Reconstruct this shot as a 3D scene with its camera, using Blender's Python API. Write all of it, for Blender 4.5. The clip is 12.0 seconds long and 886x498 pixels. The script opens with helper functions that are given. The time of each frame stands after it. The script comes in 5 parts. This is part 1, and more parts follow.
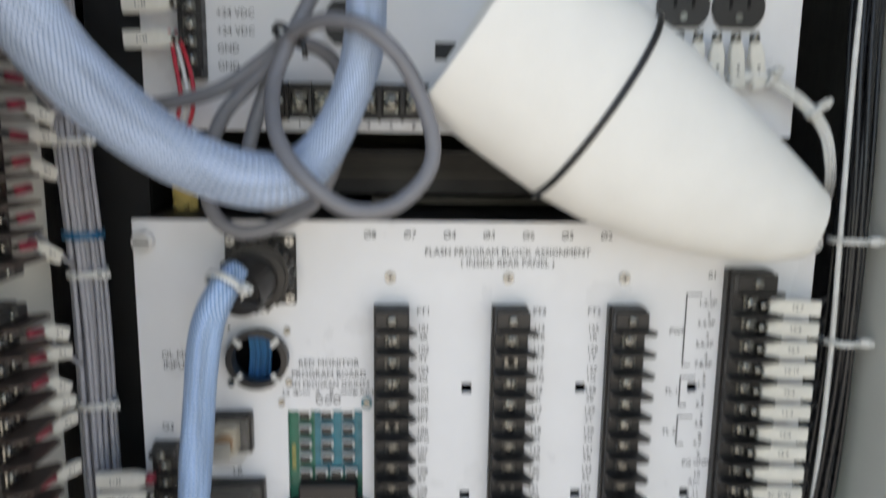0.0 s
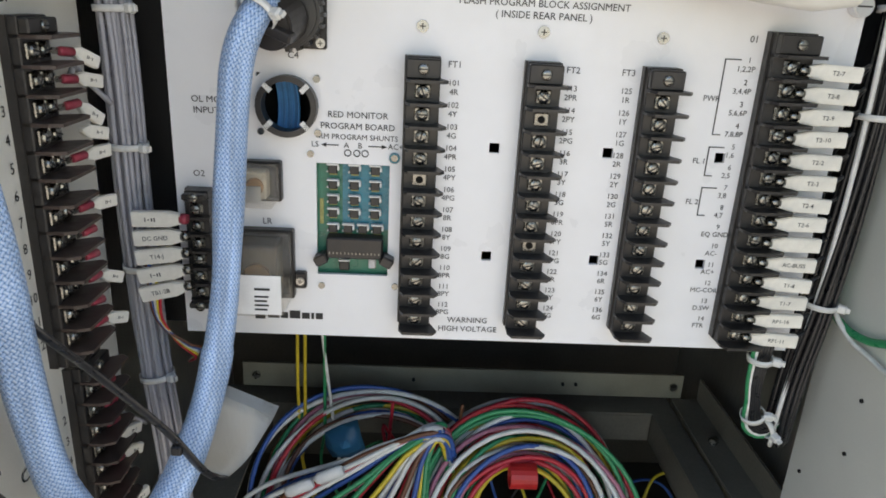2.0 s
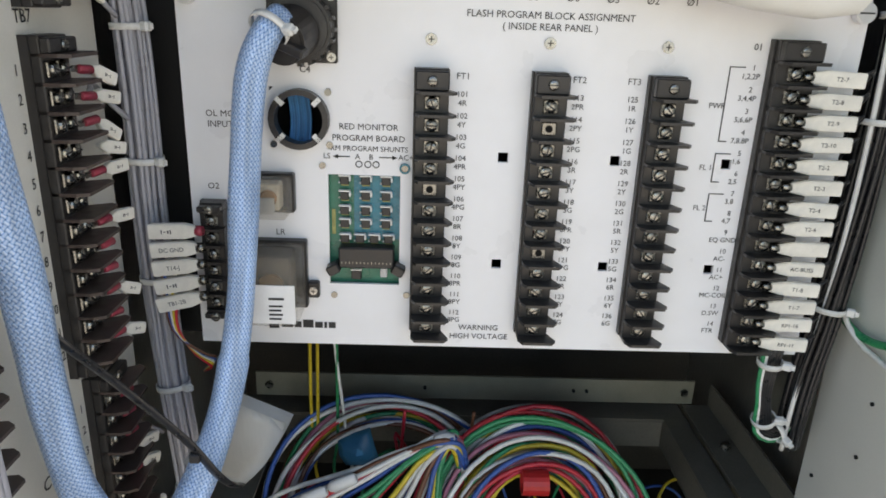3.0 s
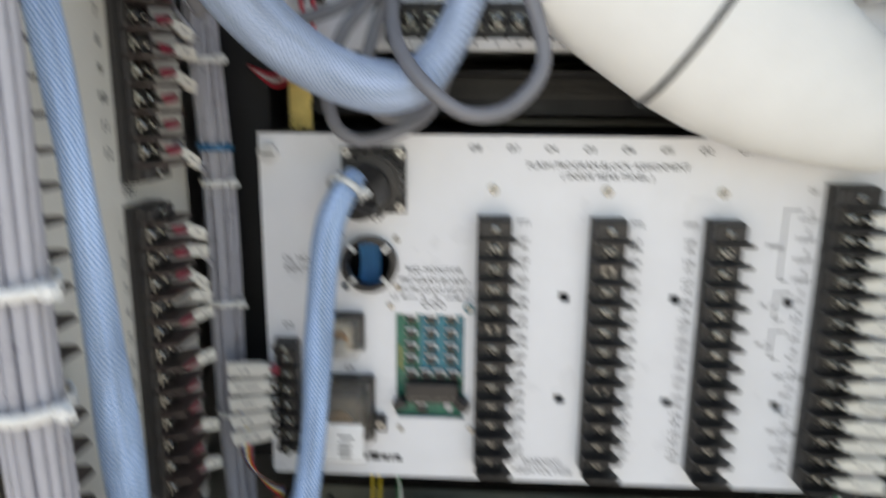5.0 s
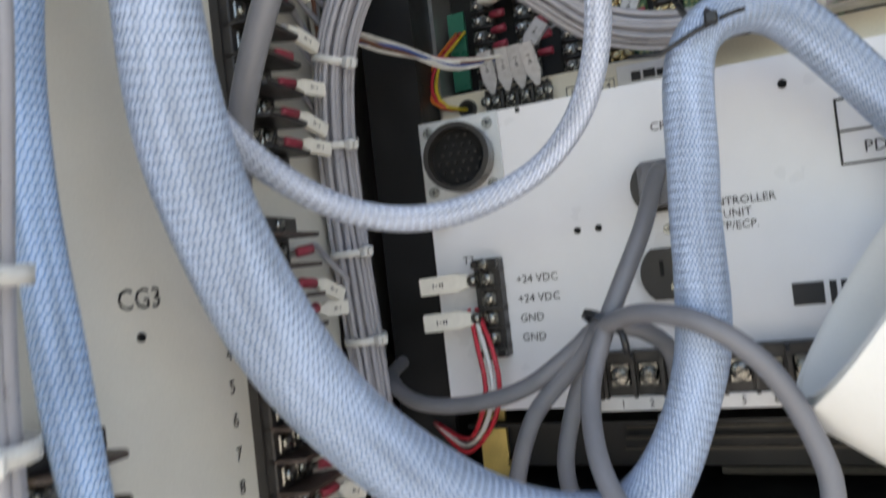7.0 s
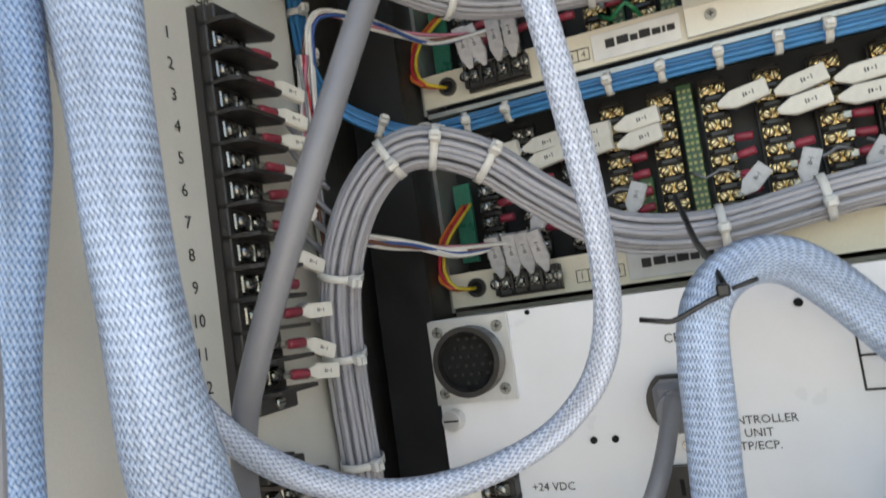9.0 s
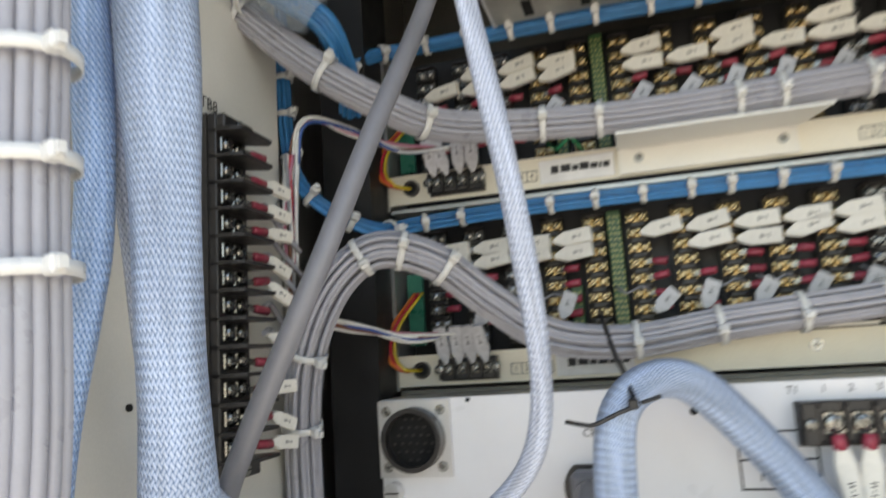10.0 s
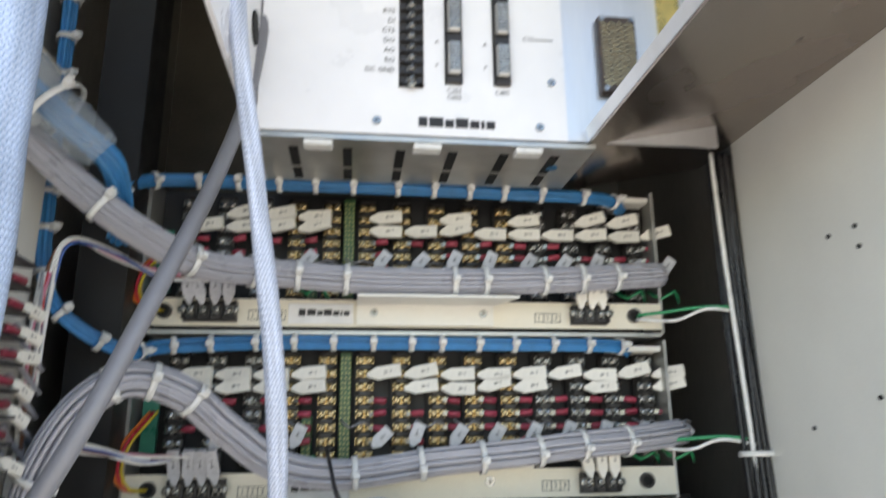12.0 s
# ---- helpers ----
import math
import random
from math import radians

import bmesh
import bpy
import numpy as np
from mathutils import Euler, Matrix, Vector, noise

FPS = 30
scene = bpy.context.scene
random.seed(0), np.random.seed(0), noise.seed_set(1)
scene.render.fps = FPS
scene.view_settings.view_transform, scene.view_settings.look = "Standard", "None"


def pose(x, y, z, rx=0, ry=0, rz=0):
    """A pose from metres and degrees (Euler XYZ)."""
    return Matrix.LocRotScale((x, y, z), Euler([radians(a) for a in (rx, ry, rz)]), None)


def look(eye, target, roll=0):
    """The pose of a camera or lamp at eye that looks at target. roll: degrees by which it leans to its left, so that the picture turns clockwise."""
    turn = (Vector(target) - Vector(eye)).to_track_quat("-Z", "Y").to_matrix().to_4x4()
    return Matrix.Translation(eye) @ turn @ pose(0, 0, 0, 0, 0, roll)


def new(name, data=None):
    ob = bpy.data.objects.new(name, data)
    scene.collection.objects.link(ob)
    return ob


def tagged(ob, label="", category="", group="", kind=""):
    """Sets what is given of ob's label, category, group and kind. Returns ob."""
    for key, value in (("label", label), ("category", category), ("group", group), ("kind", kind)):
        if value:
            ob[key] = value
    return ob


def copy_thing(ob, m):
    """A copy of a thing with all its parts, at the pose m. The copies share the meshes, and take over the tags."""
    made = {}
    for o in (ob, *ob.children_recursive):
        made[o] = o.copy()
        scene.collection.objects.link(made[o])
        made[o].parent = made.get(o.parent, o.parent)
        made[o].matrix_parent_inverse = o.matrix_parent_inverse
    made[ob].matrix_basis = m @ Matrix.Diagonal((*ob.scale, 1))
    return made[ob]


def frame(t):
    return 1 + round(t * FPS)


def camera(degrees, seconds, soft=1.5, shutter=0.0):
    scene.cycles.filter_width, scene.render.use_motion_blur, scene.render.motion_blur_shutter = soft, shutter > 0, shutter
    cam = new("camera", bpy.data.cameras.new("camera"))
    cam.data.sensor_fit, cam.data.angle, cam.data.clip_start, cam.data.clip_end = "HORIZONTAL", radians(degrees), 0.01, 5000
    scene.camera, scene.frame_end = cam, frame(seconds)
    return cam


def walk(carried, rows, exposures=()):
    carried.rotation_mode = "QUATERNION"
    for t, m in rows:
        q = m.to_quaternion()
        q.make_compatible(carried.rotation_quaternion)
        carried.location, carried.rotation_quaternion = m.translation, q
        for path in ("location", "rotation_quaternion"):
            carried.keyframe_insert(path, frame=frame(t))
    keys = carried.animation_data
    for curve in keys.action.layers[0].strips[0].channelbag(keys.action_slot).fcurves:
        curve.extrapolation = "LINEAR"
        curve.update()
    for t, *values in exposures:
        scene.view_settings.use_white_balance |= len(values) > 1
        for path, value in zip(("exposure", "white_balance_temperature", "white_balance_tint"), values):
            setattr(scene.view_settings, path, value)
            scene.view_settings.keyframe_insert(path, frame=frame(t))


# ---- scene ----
cam = camera(65.1, 12.0, soft=1.7, shutter=0.8)
PATH = [
    (0, (-0.022, 0.012, 0.828), (0.075, 1.983, 0.502), 0.8),
    (0.5, (-0.027, 0.015, 0.792), (0.089, 1.948, 0.291), 1.4),
    (1, (-0.031, 0.005, 0.774), (0.052, 1.916, 0.19), 2.3),
    (1.5, (-0.031, 0.003, 0.753), (0.026, 1.884, 0.077), 2.4),
    (2, (-0.033, -0.006, 0.752), (0.045, 1.877, 0.081), 3.0),
    (2.5, (-0.035, -0.008, 0.753), (0.019, 1.88, 0.097), 2.4),
    (4.5, (-0.033, -0.031, 0.769), (0.037, 1.878, 0.178), 1.1),
    (5, (-0.042, -0.019, 0.8), (-0.151, 1.93, 0.363), 0.5),
    (5.5, (-0.05, 0.024, 0.833), (-0.471, 1.954, 0.519), -3.7),
    (6, (-0.062, 0.071, 0.86), (-0.758, 1.936, 0.666), -6.3),
    (6.5, (-0.044, 0.082, 0.89), (-0.797, 1.935, 0.89), -6.3),
    (6.7, (-0.041, 0.089, 0.898), (-0.78, 1.947, 0.926), -6.1),
    (8.5, (-0.023, 0.107, 1.0), (-0.783, 1.951, 1.157), -8.3),
    (9, (-0.026, 0.103, 1.007), (-0.775, 1.95, 1.177), -8.1),
    (9.5, (-0.02, 0.083, 1.018), (-0.716, 1.941, 1.27), -6.6),
    (10, (-0.021, 0.043, 1.027), (-0.556, 1.946, 1.331), -3.7),
    (10.5, (-0.02, 0.005, 1.036), (-0.392, 1.937, 1.395), -2.0),
    (11, (-0.03, -0.003, 1.034), (-0.224, 1.959, 1.366), -1.3),
    (11.5, (-0.027, -0.023, 1.046), (0.067, 1.935, 1.44), 0.8),
    (12, (-0.029, -0.042, 1.059), (0.22, 1.876, 1.565), -0.6),
]
walk(cam, [(t, look(eye, target, roll)) for t, eye, target, roll in PATH], exposures=[(0, 1.48, 8100, 11), (1.0, 1.56, 8300, 11), (2.5, 1.62, 8300, 12), (5.0, 1.54, 8100, 11), (6.5, 1.70, 8000, 12), (8.5, 1.91, 8300, 10), (10.0, 1.86, 8300, 11), (10.5, 1.97, 8200, 11), (11.0, 1.93, 8300, 11), (12, 1.95, 7700, 11)])

# ---- daylight: open shade, the sun behind the cabinet ----
world = bpy.data.worlds.new("daylight")
scene.world = world
world.use_nodes = True
wn = world.node_tree.nodes
sky = wn.new("ShaderNodeTexSky")
sky.sky_type, sky.sun_disc = "NISHITA", False
sky.sun_elevation, sky.sun_rotation = radians(50), radians(55)
wn["Background"].inputs["Strength"].default_value = SKY = 0.15
world.node_tree.links.new(sky.outputs["Color"], wn["Background"].inputs["Color"])
sun = new("sun", bpy.data.lights.new("sun", "SUN"))
sun.data.energy, sun.data.angle, sun.data.color = 4.0, radians(0.6), (1.0, 0.94, 0.86)
sun.matrix_world = look((2.85, 2.0, 4.15), (0, 0, 0))


# ---- materials ----
def mat(name, color, rough=0.5, metal=0.0, var=0.12, scale=60.0, bump=0.0, fine=900.0, island=0.0, coat=0.0, trans=0.0, alpha=1.0, stretch=(1, 1, 1)):
    """Procedural surface: base colour with broad blotches and fine grain, optional relief and per-object variation."""
    m = bpy.data.materials.new(name)
    m.use_nodes = True
    n, l = m.node_tree.nodes, m.node_tree.links
    b = n["Principled BSDF"]
    tc = n.new("ShaderNodeTexCoord")
    mp = n.new("ShaderNodeMapping")
    mp.inputs["Scale"].default_value = stretch
    l.new(tc.outputs["Object"], mp.inputs["Vector"])
    big, small = n.new("ShaderNodeTexNoise"), n.new("ShaderNodeTexNoise")
    big.inputs["Scale"].default_value, big.inputs["Detail"].default_value = scale, 4
    small.inputs["Scale"].default_value, small.inputs["Detail"].default_value = fine, 2
    for t in (big, small):
        l.new(mp.outputs["Vector"], t.inputs["Vector"])
    add = n.new("ShaderNodeMath")
    add.operation = "MULTIPLY_ADD"
    l.new(small.outputs["Fac"], add.inputs[0])
    add.inputs[1].default_value = 0.4
    l.new(big.outputs["Fac"], add.inputs[2])
    rng = n.new("ShaderNodeMapRange")
    rng.inputs["From Min"].default_value, rng.inputs["From Max"].default_value = 0.45, 0.95
    rng.inputs["To Min"].default_value, rng.inputs["To Max"].default_value = 1 - var, 1 + var
    l.new(add.outputs[0], rng.inputs["Value"])
    value = rng.outputs["Result"]
    if island:
        info = n.new("ShaderNodeObjectInfo")
        r2 = n.new("ShaderNodeMapRange")
        r2.inputs["To Min"].default_value, r2.inputs["To Max"].default_value = 1 - island, 1 + island
        l.new(info.outputs["Random"], r2.inputs["Value"])
        mul = n.new("ShaderNodeMath")
        mul.operation = "MULTIPLY"
        l.new(value, mul.inputs[0])
        l.new(r2.outputs["Result"], mul.inputs[1])
        value = mul.outputs[0]
    hs = n.new("ShaderNodeHueSaturation")
    hs.inputs["Color"].default_value = (*color, 1)
    l.new(value, hs.inputs["Value"])
    l.new(hs.outputs["Color"], b.inputs["Base Color"])
    rr = n.new("ShaderNodeMapRange")
    rr.inputs["From Min"].default_value, rr.inputs["From Max"].default_value = 0.35, 0.7
    rr.inputs["To Min"].default_value, rr.inputs["To Max"].default_value = max(0.03, rough - 0.1), min(1, rough + 0.1)
    l.new(big.outputs["Fac"], rr.inputs["Value"])
    l.new(rr.outputs["Result"], b.inputs["Roughness"])
    b.inputs["Metallic"].default_value = metal
    b.inputs["Coat Weight"].default_value = coat
    b.inputs["Transmission Weight"].default_value = trans
    b.inputs["Alpha"].default_value = alpha
    if bump:
        bp = n.new("ShaderNodeBump")
        bp.inputs["Strength"].default_value, bp.inputs["Distance"].default_value = bump, 0.001
        l.new(small.outputs["Fac"], bp.inputs["Height"])
        l.new(bp.outputs["Normal"], b.inputs["Normal"])
    return m


def braid(name, strand, lay, core, round_count, rough=0.3):
    """Expandable braided sleeving: glossy strands crossing in two directions over the darker wires inside, with glints
    painted on their crowns.
    """
    m = bpy.data.materials.new(name)
    m.use_nodes = True
    n, l = m.node_tree.nodes, m.node_tree.links
    b = n["Principled BSDF"]
    uv = n.new("ShaderNodeUVMap")
    sep = n.new("ShaderNodeSeparateXYZ")
    l.new(uv.outputs["UV"], sep.inputs[0])

    def op(kind, a, c, d=None):
        x = n.new("ShaderNodeMath")
        x.operation = kind
        for i, v in enumerate((a, c, d)):
            if v is None:
                continue
            if isinstance(v, (int, float)):
                x.inputs[i].default_value = v
            else:
                l.new(v, x.inputs[i])
        return x.outputs[0]
    wob = n.new("ShaderNodeTexNoise")
    wob.inputs["Scale"].default_value = 0.25
    l.new(uv.outputs["UV"], wob.inputs["Vector"])
    u = op("ADD", op("MULTIPLY", sep.outputs[0], round_count), op("MULTIPLY", wob.outputs["Fac"], 1.6))
    v = sep.outputs[1]
    p = op("SINE", op("MULTIPLY", op("ADD", u, v), math.pi), 0)
    q = op("SINE", op("MULTIPLY", op("SUBTRACT", u, v), math.pi), 0)
    over = op("GREATER_THAN", op("MULTIPLY", p, q), 0.0)
    ha, hb = op("ABSOLUTE", p, 0), op("ABSOLUTE", q, 0)
    weave = op("ADD", op("MULTIPLY", ha, over), op("MULTIPLY", hb, op("SUBTRACT", 1.0, over)))
    fac = n.new("ShaderNodeMapRange")
    fac.inputs["From Min"].default_value, fac.inputs["From Max"].default_value = 0.12, 0.62
    l.new(op("MAXIMUM", ha, hb), fac.inputs["Value"])
    big = n.new("ShaderNodeTexNoise")
    big.inputs["Scale"].default_value, big.inputs["Detail"].default_value = 1.0, 3
    stretch = n.new("ShaderNodeMapping")
    stretch.inputs["Scale"].default_value = (9.0, 0.05, 1.0)
    l.new(uv.outputs["UV"], stretch.inputs["Vector"])
    l.new(stretch.outputs["Vector"], big.inputs["Vector"])
    mixc = n.new("ShaderNodeMix")
    mixc.data_type = "RGBA"
    l.new(fac.outputs["Result"], mixc.inputs["Factor"])
    mixs = n.new("ShaderNodeMix")
    mixs.data_type = "RGBA"
    # highlight along the middle of each strand, mixed into the colour
    l.new(op("ADD", op("MULTIPLY", over, op("POWER", ha, 2.0)), op("MULTIPLY", op("MULTIPLY", op("SUBTRACT", 1.0, over), 0.7), op("POWER", hb, 2.0))), mixs.inputs["Factor"])
    mixs.inputs["A"].default_value, mixs.inputs["B"].default_value = (*lay, 1), (*strand, 1)
    mixc.inputs["A"].default_value = (*core, 1)
    l.new(mixs.outputs["Result"], mixc.inputs["B"])
    hs = n.new("ShaderNodeHueSaturation")
    r = n.new("ShaderNodeMapRange")
    r.inputs["From Min"].default_value, r.inputs["From Max"].default_value = 0.3, 0.7
    r.inputs["To Min"].default_value, r.inputs["To Max"].default_value = 0.66, 1.22
    l.new(big.outputs["Fac"], r.inputs["Value"])
    l.new(r.outputs["Result"], hs.inputs["Value"])
    l.new(mixc.outputs["Result"], hs.inputs["Color"])
    l.new(hs.outputs["Color"], b.inputs["Base Color"])
    b.inputs["Roughness"].default_value = rough
    bp = n.new("ShaderNodeBump")
    bp.inputs["Strength"].default_value, bp.inputs["Distance"].default_value = 0.6, 0.0006
    l.new(weave, bp.inputs["Height"])
    l.new(bp.outputs["Normal"], b.inputs["Normal"])
    return m


M_PANEL = mat("painted_white_aluminium", (0.84, 0.84, 0.86), 0.36, 0, 0.04, 25, 0.05, 1400)
M_BRUSHED = mat("brushed_aluminium", (0.74, 0.74, 0.75), 0.38, 0.85, 0.07, 30, 0.08, 500, stretch=(1, 1, 0.06))
M_SIDE = mat("side_panel_paint", (0.78, 0.76, 0.70), 0.42, 0.1, 0.07, 14, 0.06, 900)
M_MILL = mat("dull_mill_aluminium", (0.40, 0.39, 0.36), 0.38, 0.8, 0.22, 9, 0.12, 350, stretch=(1, 1, 0.2))
M_DARK = mat("black_painted_steel", (0.012, 0.012, 0.013), 0.55, 0, 0.3, 40, 0.1)
M_STEEL = mat("galvanised_steel", (0.50, 0.50, 0.48), 0.4, 0.8, 0.22, 45, 0.1)
M_CHROME = mat("nickel_screw", (0.27, 0.265, 0.245), 0.30, 1.0, 0.15, 300, 0.1, island=0.18)
M_BRASS = mat("brass_screw", (0.58, 0.44, 0.24), 0.16, 1.0, 0.2, 300, 0.35, island=0.15)
M_BLACK = mat("black_phenolic", (0.028, 0.025, 0.024), 0.42, 0, 0.2, 120, 0.1, island=0.12)
M_BROWN = mat("brown_phenolic", (0.066, 0.045, 0.038), 0.5, 0, 0.2, 120, 0.1, island=0.15)
# near-black colour standing in for the shade inside holes, slots and recesses
M_HOLE = mat("opening_shade_black", (0.006, 0.006, 0.006), 0.9, 0, 0.1)
M_INK = mat("black_ink", (0.02, 0.02, 0.022), 0.6, 0, 0.1)
M_TAG = mat("white_marker_sleeve", (0.80, 0.77, 0.70), 0.4, 0, 0.06, 200, 0.05, island=0.06)
M_TAGCLEAR = mat("grey_marker_sleeve", (0.52, 0.52, 0.54), 0.3, 0, 0.08, 200, 0.05, island=0.12)
M_TIE = mat("white_nylon", (0.72, 0.72, 0.70), 0.35, 0, 0.04, 200)
M_BTIE = mat("black_nylon", (0.018, 0.018, 0.02), 0.35, 0, 0.1, 200)
M_RED = mat("red_lug_sleeve", (0.36, 0.045, 0.075), 0.35, 0, 0.15, 250, island=0.2)
M_GREY = mat("grey_pvc_cable", (0.37, 0.37, 0.41), 0.36, 0, 0.06, 90, 0.04, island=0.1)
M_GREYD = mat("dark_grey_rubber_cord", (0.20, 0.20, 0.22), 0.42, 0, 0.06, 90, 0.04)
M_BLUE = mat("blue_wire", (0.03, 0.21, 0.47), 0.38, 0, 0.15, 120, island=0.25)
M_PAPER = mat("white_paper", (0.84, 0.83, 0.80), 0.7, 0, 0.03, 40, 0.05)
M_PCB = mat("green_circuit_board", (0.02, 0.17, 0.11), 0.35, 0, 0.2, 120, 0.05)
M_PCBB = mat("teal_circuit_mask", (0.015, 0.18, 0.24), 0.3, 0, 0.25, 120, 0.05)
M_GOLD = mat("yellow_zinc_plate", (0.72, 0.55, 0.20), 0.3, 0.75, 0.2, 60, 0.05)
M_CLEAR = mat("clear_relay_cover", (0.50, 0.45, 0.38), 0.10, 0, 0.15, 80, alpha=0.20)
M_ZINC = mat("pale_zinc_chromate", (0.74, 0.64, 0.34), 0.42, 0.25, 0.25, 25, 0.05)
M_COPPER = mat("relay_copper", (0.45, 0.25, 0.12), 0.35, 0.7, 0.3, 100)
M_TAPEB = mat("blue_tape", (0.015, 0.13, 0.27), 0.4, 0, 0.12, 90)
M_TAPER = mat("red_tape", (0.60, 0.03, 0.03), 0.4, 0, 0.12, 90)
M_TAPEW = mat("white_tape", (0.78, 0.78, 0.78), 0.5, 0, 0.08, 90)
# dirty metal with the cabinet's deep shade mixed into its colour
M_SHADEGRIME = mat("shadow_dirty_metal", (0.085, 0.074, 0.060), 0.55, 0.3, 0.3, 12, 0.15, 300)
M_GREYPAINT = mat("grey_painted_rail", (0.25, 0.24, 0.19), 0.45, 0.2, 0.15, 30, 0.08)
# frame metal dimmed in its colour to carry the shade at the foot
M_PAN = mat("shade_dimmed_metal", (0.19, 0.175, 0.145), 0.5, 0.3, 0.22, 14, 0.12, 300)
M_NICKEL = mat("bright_nickel_screw", (0.38, 0.38, 0.37), 0.30, 1.0, 0.12, 300, 0.08)
M_CREAM = mat("cream_painted_flange", (0.80, 0.745, 0.62), 0.4, 0.1, 0.08, 20, 0.06, 700)
M_TANCOIL = mat("tan_relay_bobbin", (0.50, 0.44, 0.34), 0.5, 0, 0.2, 120)
M_RUST = mat("rust_brown_bore", (0.20, 0.095, 0.03), 0.7, 0, 0.3, 200)
M_SHELF = mat("smooth_bare_aluminium_sheet", (0.33, 0.275, 0.245), 0.24, 0.95, 0.10, 6, 0.03, 300)
M_PCBO = mat("olive_circuit_board", (0.030, 0.090, 0.034), 0.4, 0, 0.3, 150, 0.08)
M_SOLDER = mat("dull_solder", (0.24, 0.25, 0.10), 0.4, 0.4, 0.3, 300)
M_CONC = mat("concrete", (0.36, 0.35, 0.33), 0.85, 0, 0.15, 6, 0.3, 80)
WIRE = {k: mat(k + "_wire_insulation", c, 0.35, 0, 0.1, 120, island=0.1) for k, c in dict(
    white=(0.75, 0.75, 0.73), red=(0.55, 0.03, 0.05), green=(0.02, 0.28, 0.12), yellow=(0.70, 0.52, 0.05), black=(0.018, 0.018, 0.02),
    blue=(0.03, 0.10, 0.35), orange=(0.62, 0.16, 0.03), pink=(0.55, 0.20, 0.28), brown=(0.16, 0.06, 0.03), grey=(0.30, 0.30, 0.32)).items()}
M_MESH = braid("pale_blue_braided_sleeve", (0.58, 0.67, 0.82), (0.28, 0.39, 0.59), (0.07, 0.13, 0.27), 40, 0.36)
M_MESHW = braid("white_braided_sleeve", (0.74, 0.79, 0.90), (0.42, 0.49, 0.65), (0.13, 0.17, 0.28), 17)
M_MESHB = braid("blue_braided_sleeve", (0.58, 0.72, 0.92), (0.20, 0.38, 0.70), (0.03, 0.11, 0.30), 22)


# ---- builders ----
def mesh_of(bm, name):
    me = bpy.data.meshes.new(name)
    bm.to_mesh(me)
    bm.free()
    return me


def part(name, bm, material, parent=None, label="", smooth=False):
    me = bm if isinstance(bm, bpy.types.Mesh) else mesh_of(bm, name)
    if not me.materials:
        me.materials.append(material)
    if smooth:
        me.polygons.foreach_set("use_smooth", [True] * len(me.polygons))
    ob = new(name, me)
    if parent:
        ob.parent = parent
    return tagged(ob, label)


def thing(name, label, category, m=None, group="", kind=""):
    ob = new(name)
    ob.empty_display_size = 0.01
    ob.matrix_world = m or Matrix()
    return tagged(ob, label, category, group, kind)


def box(x0, x1, y0, y1, z0, z1, bevel=0.0, bm=None):
    bm = bm or bmesh.new()
    r = bmesh.ops.create_cube(bm, size=1, matrix=Matrix.Translation(((x0 + x1) / 2, (y0 + y1) / 2, (z0 + z1) / 2)) @ Matrix.Diagonal((x1 - x0, y1 - y0, z1 - z0, 1)))
    if bevel:
        es = {e for v in r["verts"] for e in v.link_edges}
        bmesh.ops.bevel(bm, geom=list(es), offset=bevel, segments=1, affect="EDGES")
    return bm


def disc(c, r, depth, axis="y", seg=20, bm=None, r2=None, bevel=0.0):
    """A cylinder or cone centred on c; axis y points at the viewer's side."""
    bm = bm or bmesh.new()
    turn = {"y": Euler((radians(90), 0, 0)), "x": Euler((0, radians(90), 0)), "z": Euler((0, 0, 0))}[axis].to_matrix().to_4x4()
    q = bmesh.ops.create_cone(bm, cap_ends=True, segments=seg, radius1=r, radius2=r if r2 is None else r2, depth=depth, matrix=Matrix.Translation(c) @ turn)
    if bevel:
        es = [e for e in {e for v in q["verts"] for e in v.link_edges} if len(e.link_faces) == 2 and e.calc_face_angle(0) > 0.8]
        bmesh.ops.bevel(bm, geom=es, offset=bevel, segments=2, affect="EDGES")
    return bm


def ring(c, r_out, r_in, depth, seg=28, bm=None):
    """A flat ring facing the viewer (axis y)."""
    bm = bm or bmesh.new()
    rows = []
    for r, y in ((r_out, -depth / 2), (r_in, -depth / 2), (r_in, depth / 2), (r_out, depth / 2)):
        rows.append([bm.verts.new((c[0] + r * math.cos(a), c[1] + y, c[2] + r * math.sin(a))) for a in (2 * math.pi * i / seg for i in range(seg))])
    for k in range(4):
        a, b = rows[k], rows[(k + 1) % 4]
        for i in range(seg):
            bm.faces.new((a[i], a[(i + 1) % seg], b[(i + 1) % seg], b[i]))
    return bm


def spline(pts, step=0.006):
    """Smooth points through the given ones (Catmull-Rom)."""
    p = [Vector(q) for q in pts]
    p = [2 * p[0] - p[1]] + p + [2 * p[-1] - p[-2]]
    out = []
    for i in range(1, len(p) - 2):
        k = max(2, int((p[i + 1] - p[i]).length / step))
        for j in range(k):
            t = j / k
            out.append(0.5 * (2 * p[i] + (p[i + 1] - p[i - 1]) * t + (2 * p[i - 1] - 5 * p[i] + 4 * p[i + 1] - p[i + 2]) * t * t + (3 * p[i] - p[i - 1] - 3 * p[i + 1] + p[i + 2]) * t ** 3))
    return out + [p[-2]]


